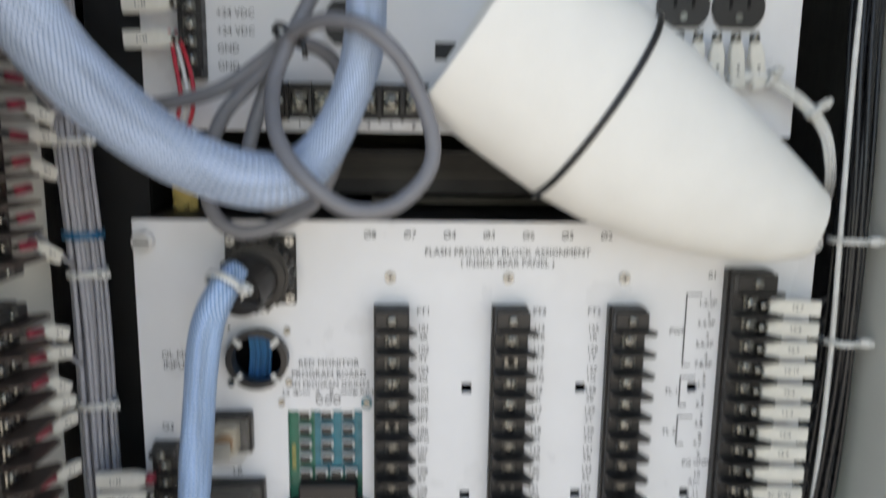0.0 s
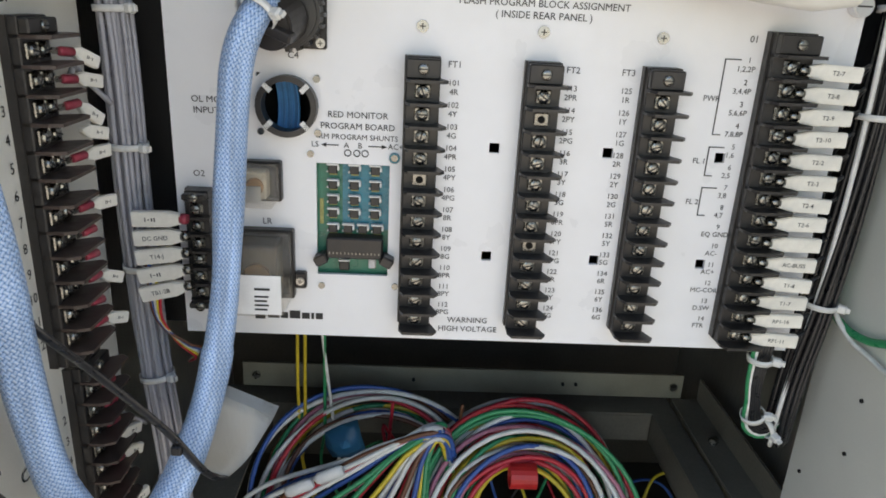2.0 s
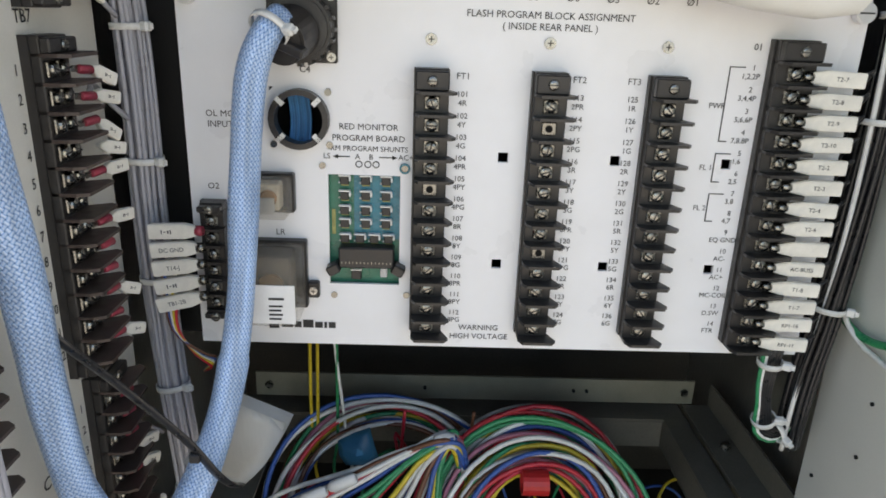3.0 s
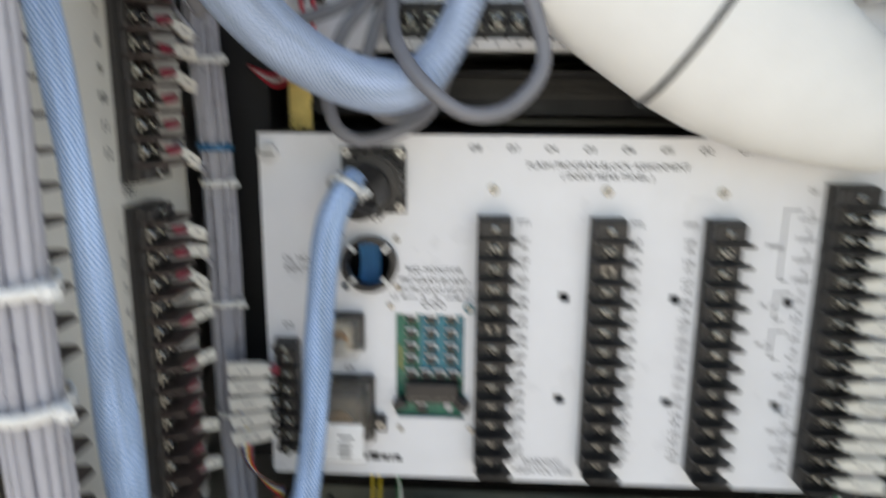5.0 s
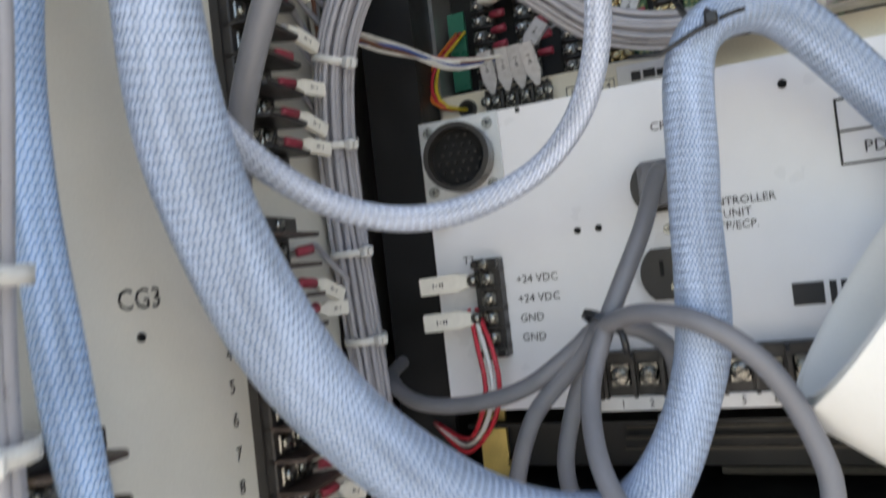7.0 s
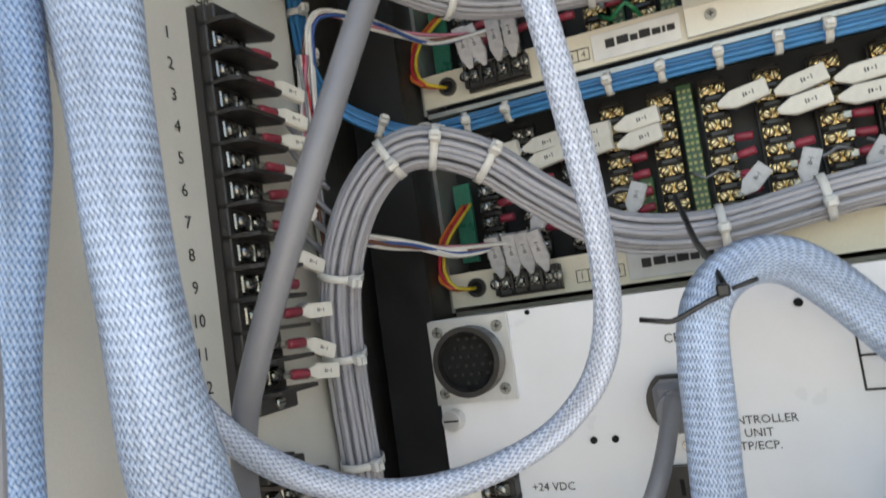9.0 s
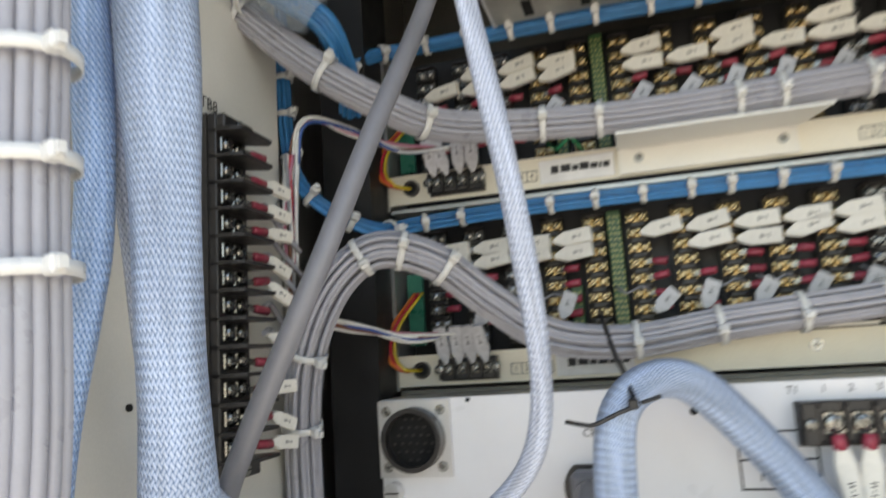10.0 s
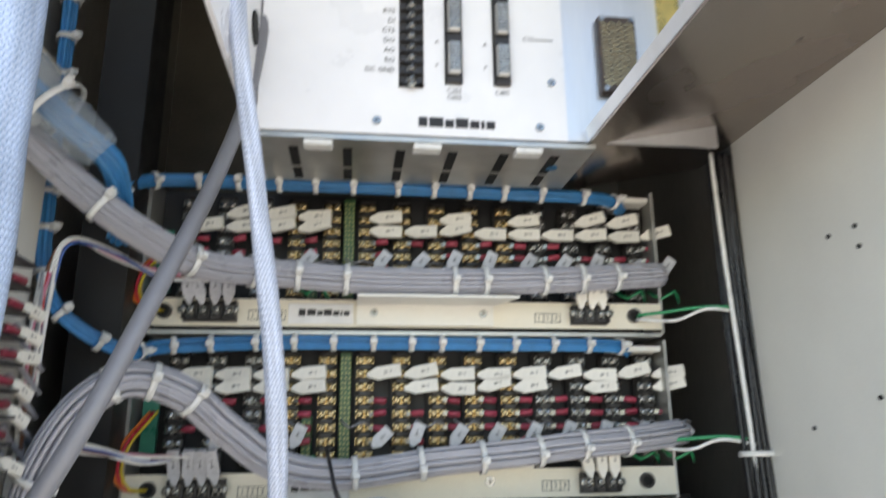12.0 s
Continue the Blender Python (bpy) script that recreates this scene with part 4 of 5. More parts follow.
def input_file(zb, upper):
    """zb: foot of the flange."""
    f = thing("input_file", "card file with a cream painted flange and a dark wiring bay", "card file", group="input files")
    part("flange", plate(-0.200, 0.2395, zb, zb + 0.0225, 0.536, 0.003), M_CREAM, f, "cream painted flange")
    part("ledge", box(-0.200, 0.240, 0.5395, 0.60, zb - 0.006, zb - 0.003), M_PAN if not upper else M_STEEL, f)
    bm = box(-0.200, 0.240, 0.578, 0.582, zb + 0.003, zb + 0.128)
    part("backplane", bm, M_DARK, f)
    part("side_plate", box(-0.203, -0.2005, 0.54, 0.70, zb - 0.003, zb + 0.128), M_STEEL, f)
    part("side_plate", box(0.2405, 0.243, 0.54, 0.70, zb - 0.003, zb + 0.128), M_STEEL, f)
    part("top_plate", box(-0.200, 0.240, 0.586, 0.70, zb + 0.1245, zb + 0.1275), M_STEEL, f)
    part("end_tab", box(0.200, 0.2385, 0.5405, 0.5775, zb + 0.1180, zb + 0.1230, 0.0006), M_SIDE, f, "cream painted end tab")
    part("end_board", box(-0.196, -0.184, 0.556, 0.560, zb + 0.030, zb + 0.085), M_PCB, f, "green circuit board edge")
    pil = part("divider_board", box(-0.0400, -0.0305, 0.556, 0.572, zb + 0.028, zb + 0.118, 0.0006), M_PCBO, f, "green upright circuit board")
    low = part("divider_board", box(-0.0705, -0.0620, 0.558, 0.572, zb + 0.028, zb + 0.066, 0.0006), M_PCBO, f, "short green upright circuit board")
    joint = shared(("joint",), lambda: disc((0, 0, 0), 0.0011, 0.0012, seg=8))
    jr = random.Random(8)
    for i in range(21):
        for x in (-0.0384, -0.0352, -0.0320):
            part("solder_joint", joint, M_SOLDER, pil).location = (x + jr.uniform(-0.0004, 0.0004), 0.5556, zb + 0.031 + i * 0.0041)
    for i in range(8):
        for x in (-0.0684, -0.0642):
            part("solder_joint", joint, M_SOLDER, low).location = (x + jr.uniform(-0.0005, 0.0005), 0.5576, zb + 0.031 + i * 0.0042)
    for x in (-0.181, 0.2140):
        part("grommet", ring((x, 0.5345, zb + 0.0115), 0.0062, 0.0042, 0.003, 20), M_BLACK, f)
        part("grommet_hole", disc((x, 0.5355, zb + 0.0115), 0.0043, 0.0012, seg=16), M_HOLE, f)
    # boxed numbers
    for x0, n in ((-0.115, 4), (0.1250, 3)):
        for i in range(n):
            bm = box(x0 + i * 0.0075, x0 + i * 0.0075 + 0.0075, 0.5351, 0.5358, zb + 0.0050, zb + 0.0054)
            box(x0 + i * 0.0075, x0 + i * 0.0075 + 0.0075, 0.5351, 0.5358, zb + 0.0125, zb + 0.0129, 0, bm)
            box(x0 + i * 0.0075, x0 + i * 0.0075 + 0.0004, 0.5351, 0.5358, zb + 0.0055, zb + 0.0124, 0, bm)
            if i == n - 1:
                box(x0 + (i + 1) * 0.0075 - 0.0004, x0 + (i + 1) * 0.0075, 0.5351, 0.5358, zb + 0.0055, zb + 0.0124, 0, bm)
            part("number_box", bm, M_INK, f)
            text(f, str(i + 1), 0.0055, on_face(x0 + i * 0.0075 + 0.0037, 0.536, zb + 0.0089))
    # maker's tag with plain bars
    tg = part("maker_tag", box(-0.0830, -0.0300, 0.5345, 0.5357, zb + 0.0020, zb + 0.0190, 0.0004), M_TAPEW, f, "white maker's tag")
    bm = box(-0.0745, -0.0690, 0.5338, 0.5344, zb + 0.0085, zb + 0.0140)
    for i, w in enumerate((0.007, 0.0045, 0.0065, 0.005, 0.0018, 0.0045)):
        x = -0.0675 + sum((0.007, 0.0045, 0.0065, 0.005, 0.0018, 0.0045)[:i]) + i * 0.001
        box(x, x + w, 0.5338, 0.5344, zb + 0.0090, zb + 0.0140 if i in (0, 2) else zb + 0.0128, 0, bm)
    part("mark_print", bm, M_INK, tg)
    # small strips on the flange
    for x0, n, sc in ((-0.1655, 4, M_CHROME), (0.1560, 3, M_CHROME)):
        terminal_block("small dark barrier strip screwed to the cream flange", pose(x0, 0.5355, zb + 0.0115, 0, -90, 0), n, 0.0098, 0.0150, 0.007, 0.010, 0.0, 0.0015, sr=0.0034, group="flange strips")
        for i in range(n):
            rz = random.uniform(-12, 12)
            marker("clear grey sleeve curling up from the flange strip" if x0 < 0 else "white sleeve curling up from the flange strip", pose(x0 + 0.0065 + i * 0.0098, 0.524, zb + 0.0155, 0, -98 + rz, 0) @ pose(0, 0, 0, 0, 0, -20), 0.0270, 0.0092, M_TAGCLEAR if x0 < 0 else M_TAG, bars=1)
    if upper:
        br = part("bracket", box(-0.0270, 0.0880, 0.5315, 0.5348, zb + 0.0010, zb + 0.0180), M_SIDE, f, "cream bent bracket screwed to the flange")
        bm = bmesh.new()
        vs = [bm.verts.new(p) for p in ((-0.0270, 0.5348, zb + 0.0182), (0.0880, 0.5348, zb + 0.0182), (0.1010, 0.4880, zb + 0.0170), (-0.0270, 0.4880, zb + 0.0170))]
        fc = bm.faces.new(vs)
        g = bmesh.ops.extrude_face_region(bm, geom=[fc])
        bmesh.ops.translate(bm, verts=[v for v in g["geom"] if isinstance(v, bmesh.types.BMVert)], vec=(0, 0, 0.0018))
        bmesh.ops.recalc_face_normals(bm, faces=bm.faces)
        part("lip", bm, M_SIDE, br)
        for x in (-0.0130, 0.0790):
            screw_head(br, x, 0.5315, zb + 0.0110, 0.0034)
    else:
        screw_head(f, 0.0820, 0.536, zb + 0.0130, 0.0040)
        part("cream_insert", box(-0.03, 0.115, 0.520, 0.5345, zb + 0.0235, zb + 0.0255), M_SIDE, f)
    # barrier strips, marked wires and red lugs
    rnd = random.Random(11 if upper else 12)
    for k, x in enumerate(COLS):
        sc = M_BRASS if (3 <= k <= 9) else M_NICKEL
        terminal_block("dark upright barrier strip with small bright screws", pose(x, 0.572, zb + 0.1175), 8, 0.0112, 0.0150, 0.008, 0.012, 0.0, 0.0001, material=M_BLACK, screw=sc, rows=(-0.0038, 0.0038), sr=0.0034, ends=(0, 0), group="input barrier strips")
        for row in range(8):
            z = zb + 0.1175 - (row + 0.5) * 0.0112
            lean = rnd.uniform(-9, 9)
            if row in (1, 2) and k not in (4,) and rnd.random() < 0.86:
                marker("white printed sleeve on an input wire", pose(x + 0.002, 0.553, z - 0.002, 0, -6 + lean, -10), 0.0285, 0.0108, M_TAG, bars=1, group="input wire markers")
            elif row in (3, 4, 5, 6) and k != 4 and rnd.random() < 0.85:
                crimp(pose(x + 0.0078, 0.557, z, 0, rnd.uniform(-8, 8), -14))
        if k > 4 or k in (1, 3):
            marker("grey clear sleeve over a wire above the loom", pose(x + 0.006, 0.527, zb + (0.046 if upper else 0.041), 0, -55 + rnd.uniform(-28, 22), 0), 0.0190, 0.0100, M_TAGCLEAR, bars=1, group="grey wire sleeves")
        if rnd.random() < 0.45:
            tagged(part("jumper_wire", tube(spline([(x + 0.012, 0.552, zb + 0.062), (x + 0.020, 0.545, zb + 0.056), (x + 0.028, 0.55, zb + 0.06), (x + 0.036, 0.556, zb + 0.058)]), 0.0009, 5), WIRE["grey"]), "thin grey jumper wire between strips", "wire", group="jumper wires")
        if k in (3, 6, 12, 13):
            tagged(part("ground_wire", tube(spline([(x + 0.004, 0.55, zb + 0.036), (x + 0.012, 0.54, zb + 0.028), (x + 0.022, 0.535, zb + 0.034), (x + 0.03, 0.545, zb + 0.025)]), 0.0014, 6), WIRE["green"]), "green earth wire under the barrier strips", "wire", group="earth wires")
    return f


input_file(1.1430, True)
input_file(1.0060, False)

# ---- controller chassis at the top ----
ctl = thing("controller_unit", "open controller chassis with a white printed rear plate", "controller")
MY = 0.430
part("rear_plate", plate(-0.1020, 0.1290, 1.2700, 1.5200, MY, 0.003, rect_holes=[(0.0000, 0.0190, 1.308, 1.42), (0.0350, 0.0490, 1.312, 1.43), (0.0725, 0.0865, 1.313, 1.43)]), M_PANEL, ctl)
part("back_box", box(-0.100, 0.147, MY + 0.010, MY + 0.10, 1.2710, 1.52), M_STEEL, ctl)
under = part("underside", box(-0.1035, 0.1500, MY, 0.520, 1.2645, 1.2680), M_STEEL, ctl, "grey slotted underside")
for i in range(6):
    x = -0.077 + i * 0.040
    for y, d in ((0.447, 0.036), (0.490, 0.022)):
        part("vent_slot", box(x - 0.0035, x + 0.0035, y, y + d, 1.2637, 1.2646), M_HOLE, under)
for x in (-0.0580, 0.0220, 0.0990):
    part("white_clip", box(x - 0.0105, x + 0.0105, MY + 0.001, MY + 0.013, 1.2600, 1.2644, 0.0008), M_TIE, under)
part("blue_ring", disc((0.1270, 0.4700, 1.2638), 0.0045, 0.0012, "z", 18), M_TAPEB, under)
part("cheek_left", box(-0.1065, -0.1035, 0.24, MY + 0.1, 1.2665, 1.56), M_PANEL, ctl)
side = part("filler", box(0.1292, 0.2520, MY + 0.004, MY + 0.007, 1.2720, 1.52), M_BRUSHED, ctl, "bare aluminium filler plate beside the rear plate")
part("edge_strip", box(0.2110, 0.2300, MY + 0.001, MY + 0.0036, 1.2960, 1.52), M_GOLD, side, "yellow zinc-plated strip")
con = part("edge_connector", box(0.1580, 0.1885, MY - 0.004, MY + 0.0036, 1.3110, 1.3780, 0.001), M_BROWN, ctl, "brown multi-pin connector block")
pinrow = shared(("pinrow",), lambda: box(-0.0037, 0.0037, -0.0003, 0.0003, -0.0007, 0.0007))
for i in range(13):
    for j in range(4):
        ob = part("contact", pinrow, M_BRASS, con)
        ob.location, ob.rotation_euler = (0.1628 + j * 0.0069, MY - 0.0044, 1.3185 + i * 0.0043), (0, 0.5, 0)
for z in (1.3140, 1.3750):
    for x in (0.1610, 0.1855):
        part("corner_screw", disc((x, MY - 0.0046, z), 0.0022, 0.0014, "y", 12), M_NICKEL, con)
shelf = tagged(part("equipment_shelf", box(-0.0765, 0.0765, -0.215, 0.120, -0.001, 0.001), M_SHELF), "smooth bare aluminium shelf sheet beside the controller", "shelf")
shelf.matrix_basis = Matrix.Translation((0.2205, 0.425, 1.2850)) @ pose(0, 0, 0, 0, -11.5, 0)
part("folded_lip", box(-0.0765, -0.0750, -0.215, 0.005, 0.0012, 0.0120, 0.0004), M_BRUSHED, shelf, "bright folded edge")
part("round_port", disc((-0.1030, 0.405, 1.335), 0.012, 0.002, "x", 20), M_HOLE, ctl)
for x, z in ((-0.0160, 1.2800), (0.1070, 1.2800), (0.1180, 1.318)):
    screw_head(ctl, x, MY, z, 0.0033)
U = lambda s, x, z, size, align="RIGHT": text(ctl, s, size, on_face(x, MY, z), align=align)
for i, s in enumerate(("DC GND", "RO", "AO", "DO", "CTS", "DI", "RTS")):
    U(s, -0.0030, 1.3215 + i * 0.0084, 0.0056)
U("C20S", 0.0420, 1.3070, 0.0052, "CENTER")
U("C30S", 0.0420, 1.3015, 0.0052, "CENTER")
U("C40S", 0.0790, 1.3070, 0.0052, "CENTER")
U("C1S", 0.1010, 1.3545, 0.0052, "CENTER")
for i, (s, x) in enumerate((("P", 0.0290), ("A", 0.0290), ("P", 0.0665), ("A", 0.0665))):
    U(s, x, 1.3275 + (i % 2) * 0.020, 0.0046, "CENTER")
bm = box(0.1060, 0.1210, MY - 0.0007, MY - 0.0001, 1.3542, 1.3548)
part("arrow_print", bm, M_INK, ctl)
bm = box(0.0150, 0.0215, MY - 0.0007, MY - 0.0001, 1.2770, 1.2845)
for i, w in enumerate((0.0105, 0.0065, 0.0095, 0.007, 0.0026, 0.0065)):
    x = 0.0230 + sum((0.0105, 0.0065, 0.0095, 0.007, 0.0026, 0.0065)[:i]) + i * 0.0014
    box(x, x + w, MY - 0.0007, MY - 0.0001, 1.2770, 1.2845 if i in (0, 2) else 1.2830, 0, bm)
part("mark_print", bm, M_INK, ctl)
terminal_block("black barrier strip set in the controller plate", pose(0.0095, MY + 0.008, 1.4200), 12, 0.0090, 0.0180, 0.008, 0.012, 0.0, 0.002, sr=0.0030)
for x in (0.0420, 0.0795):
    cn = thing("ribbon_connector", "grey ribbon-cable connector with latch ears", "connector", group="ribbon connectors")
    part("body", box(x - 0.0060, x + 0.0060, MY - 0.004, MY + 0.009, 1.3125, 1.43, 0.001), M_BLACK, cn)
    for i in range(3):
        z0 = 1.318 + i * 0.036
        part("shell", box(x - 0.0052, x + 0.0052, MY - 0.009, MY - 0.004, z0, z0 + 0.027, 0.0015), M_STEEL, cn)
        for j in range(8):
            part("contact", box(x - 0.0042, x + 0.0042, MY - 0.0098, MY - 0.0091, z0 + 0.003 + j * 0.0028, z0 + 0.0042 + j * 0.0028), M_CHROME, cn)

# ---- barrier strips on the left side panel ----
SIDE = pose(0, 0, 0, 0, 0, 90)
rnd = random.Random(5)
for ci, column in enumerate((0.3790, 0.2540)):
    for si, zt in enumerate((1.1685, 0.9480, 0.7350, 0.5280) if not ci else (0, 0.8750, 0.6650, 0.4550)):
        if ci and not si:
            continue
        yc = column + (0.012 if si == 3 and not ci else 0.0)
        terminal_block("dark brown barrier strip with wired screws on the side panel", Matrix.Translation((-0.247, yc, zt)) @ SIDE, 12, 0.01495, 0.0300, 0.0100, 0.0250, 0.0020 if ci else 0.0075, 0.0100, material=M_BLACK if si == 0 else M_BROWN, rows=(-0.007, 0.004), sr=0.0042, group="side panel strips")
        if ci == 0:
            for i in range(12):
                z = zt - 0.0100 - (i + 0.5) * 0.01495
                text(bpy.data.objects["side_panel_left"], str(i + 1), 0.0085, Matrix.Translation((-0.2464, (0.3480, 0.3515, 0.3570, 0.3690)[si], z)) @ FACE_L)
                if rnd.random() < 0.95:
                    lug = crimp(Matrix.Translation((-0.2315, 0.3900, z - 0.001)) @ pose(0, 0, 0, 0, rnd.uniform(-9, 9), 74))
                if rnd.random() < 0.55:
                    marker("white printed sleeve on a wire behind the barrier strip", Matrix.Translation((-0.2295, 0.4000, z - 0.001)) @ pose(0, 0, 0, 0, rnd.uniform(-6, 34), 72), 0.0205, 0.0078, M_TAG, bars=1)
                if rnd.random() < 0.3:
                    tagged(part("strip_wire", tube(spline([(-0.231, 0.400, z), (-0.236, 0.416, z + 0.003), (-0.238, 0.432, z - 0.006), (-0.230, 0.446, z - 0.022)]), 0.0018, 6), M_GREY), "short grey wire from a side strip to the loom", "wire", group="side strip wires")
panel_l = bpy.data.objects["side_panel_left"]
text(panel_l, "CG3", 0.0115, Matrix.Translation((-0.2464, 0.3030, 0.9145)) @ FACE_L)
text(panel_l, "TB7", 0.0100, Matrix.Translation((-0.2464, 0.3700, 0.7440)) @ FACE_L)
text(panel_l, "TB8", 0.0100, Matrix.Translation((-0.2464, 0.3720, 1.1770)) @ FACE_L)
text(panel_l, "CG4", 0.0115, Matrix.Translation((-0.2464, 0.3300, 0.4900)) @ FACE_L)
for y, z in ((0.309, 1.013), (0.302, 0.900), (0.325, 0.772), (0.338, 0.478)):
    part("rivet_hole", disc((-0.2466, y, z), 0.0018, 0.0016, "x", 10), M_HOLE, panel_l)


# ---- sleeved cables, cords and looms ----
def sleeve(name, label, pts, r, material, lengthwise=0.004, flat=1.0, sides=20, lumps=0.05, seed=2, swell=None):
    path = spline(pts, 0.004)
    rnd = random.Random(seed)
    ph = rnd.random() * 6
    swell = swell or (lambda p: 1.0)
    radii = [swell(path[i]) + lumps * math.sin(i * 0.11 + ph) + lumps * 0.6 * math.sin(i * 0.31 + 2 * ph) for i in range(len(path))]
    root = thing(name, label, "cable")
    fr = frames(path)
    part("sleeve", tube(path, r, sides, flat=flat, fr=fr, lengthwise=lengthwise, radii=radii), material, root)
    return root, path, fr


main, mp_, mf = sleeve("braided_cable", "thick pale blue braided cable hanging in a loop", [(-0.172, 0.230, 1.420), (-0.178, 0.238, 1.290), (-0.180, 0.242, 1.192), (-0.178, 0.245, 1.101), (-0.179, 0.251, 1.020), (-0.187, 0.274, 0.946), (-0.179, 0.319, 0.871), (-0.135, 0.356, 0.817), (-0.082, 0.381, 0.806), (-0.050, 0.397, 0.861), (-0.044, 0.400, 0.936), (-0.037, 0.405, 0.995), (-0.005, 0.424, 1.007), (0.035, 0.444, 0.966), (0.070, 0.455, 0.915), (0.095, 0.465, 0.870)], 0.0145, M_MESH, 0.0036, sides=28, lumps=0.03, swell=lambda p: 1.0 + ((0.06 - 0.28 * math.exp(-((p.z - 1.06) / 0.075) ** 2)) if p.x < -0.1 else 0.06 - 0.34 * min(1.0, (p.x + 0.1) / 0.045)))
thin, tp, tf = sleeve("braided_cable", "slim white braided cable hanging in a loop", [(-0.103, 0.324, 1.42), (-0.101, 0.324, 1.303), (-0.084, 0.328, 1.190), (-0.069, 0.337, 1.078), (-0.070, 0.362, 0.997), (-0.096, 0.382, 0.956), (-0.137, 0.372, 0.937), (-0.172, 0.347, 0.940), (-0.197, 0.311, 0.966), (-0.207, 0.282, 1.010), (-0.203, 0.262, 1.07), (-0.2, 0.25, 1.14), (-0.2, 0.245, 1.3)], 0.0054, M_MESHW, 0.0036, sides=16)
cord, cp_, cf = sleeve("rubber_cable", "smooth dark grey rubber cord hanging down", [(-0.100, 0.44, 1.38), (-0.106, 0.413, 1.287), (-0.116, 0.374, 1.209), (-0.132, 0.330, 1.130), (-0.152, 0.306, 1.062), (-0.184, 0.305, 0.999), (-0.205, 0.318, 0.965), (-0.214, 0.330, 0.930), (-0.212, 0.342, 0.885), (-0.19, 0.36, 0.84)], 0.0050, M_GREYD, sides=12, lumps=0.0)
low, lp_, lf = sleeve("braided_cable", "pale blue braided cable from the round connector", [(-0.1215, 0.412, 0.748), (-0.128, 0.400, 0.738), (-0.137, 0.396, 0.712), (-0.1435, 0.394, 0.650), (-0.147, 0.379, 0.575), (-0.157, 0.361, 0.512), (-0.176, 0.334, 0.463), (-0.196, 0.312, 0.455), (-0.212, 0.297, 0.500), (-0.214, 0.285, 0.560), (-0.209, 0.270, 0.640), (-0.1995, 0.243, 0.755), (-0.202, 0.241, 0.800), (-0.2075, 0.240, 0.850), (-0.2145, 0.240, 0.900), (-0.2195, 0.240, 0.977), (-0.2075, 0.239, 1.045), (-0.2020, 0.239, 1.090), (-0.206, 0.239, 1.180), (-0.212, 0.238, 1.4)], 0.0098, M_MESHB, 0.0034, sides=20, swell=lambda p: 1.0 - 0.32 * max(0.0, min(1.0, (p.z - 0.62) / 0.12)) * (p.x < -0.19) - 0.10 * (p.x > -0.15))
tie(low, lp_, lf, 0.012, 0.0105, 1, M_TIE, True)
strap = tagged(part("strap", tube(spline([(-0.212, 0.290, 0.607), (-0.206, 0.285, 0.602), (-0.191, 0.308, 0.564), (-0.167, 0.326, 0.520), (-0.1535, 0.334, 0.491), (-0.1475, 0.343, 0.476), (-0.146, 0.352, 0.470)]), 0.0037, 8, flat=0.35), M_BTIE), "long black cable tie round the braided cable", "cable tie")
part("lock", box(-0.1665, -0.1605, 0.3265, 0.3325, 0.5030, 0.5090, 0.0008), M_BTIE, strap)

# grey cord looped and tied in front of the power panel
loops = thing("coiled_cord", "grey power cord coiled and tied with a black strap", "power cord")
KNOT = (-0.091, 0.416, 0.880)
for pts in ([(-0.060, CY - 0.028, 0.9500), (-0.062, 0.445, 0.945), (-0.069, 0.430, 0.922), (-0.081, 0.420, 0.896), (-0.089, 0.414, 0.878), (-0.096, 0.400, 0.852), (-0.090, 0.375, 0.826), (-0.074, 0.362, 0.805), (-0.053, 0.362, 0.790), (-0.031, 0.366, 0.791), (-0.014, 0.372, 0.806), (-0.010, 0.376, 0.824), (-0.018, 0.378, 0.850), (-0.030, 0.377, 0.869), (-0.047, 0.379, 0.882), (-0.068, 0.393, 0.886), (-0.084, 0.408, 0.882), (-0.094, 0.420, 0.876), (-0.108, 0.424, 0.860), (-0.128, 0.424, 0.839), (-0.139, 0.424, 0.814), (-0.140, 0.420, 0.800), (-0.133, 0.412, 0.780), (-0.117, 0.410, 0.771), (-0.096, 0.414, 0.776), (-0.077, 0.432, 0.789), (-0.065, 0.437, 0.816), (-0.062, 0.438, 0.843), (-0.063, 0.434, 0.863), (-0.072, 0.428, 0.874), (-0.088, 0.422, 0.880)],
            [(-0.092, 0.424, 0.880), (-0.105, 0.430, 0.854), (-0.115, 0.430, 0.826), (-0.117, 0.427, 0.806), (-0.108, 0.420, 0.788), (-0.090, 0.424, 0.784), (-0.074, 0.440, 0.800), (-0.070, 0.452, 0.830)],
            [(-0.092, 0.422, 0.880), (-0.109, 0.424, 0.866), (-0.133, 0.424, 0.851), (-0.167, 0.430, 0.843), (-0.199, 0.440, 0.844), (-0.231, 0.48, 0.852), (-0.235, 0.53, 0.86)]):
    part("cord", tube(spline(pts, 0.004), 0.0043, 12), M_GREYD, loops)
kn = part("tie_band", ring((0, 0, 0), 0.0088, 0.0074, 0.0035, 24), M_BTIE, loops)
kn.matrix_basis = Matrix.Translation((-0.091, 0.418, 0.882)) @ pose(0, 0, 0, 70, 25, 0)
tl = part("tie_tail", tube(spline([(-0.084, 0.408, 0.882), (-0.080, 0.404, 0.876), (-0.079, 0.404, 0.868)]), 0.0016, 6), M_BTIE, loops)

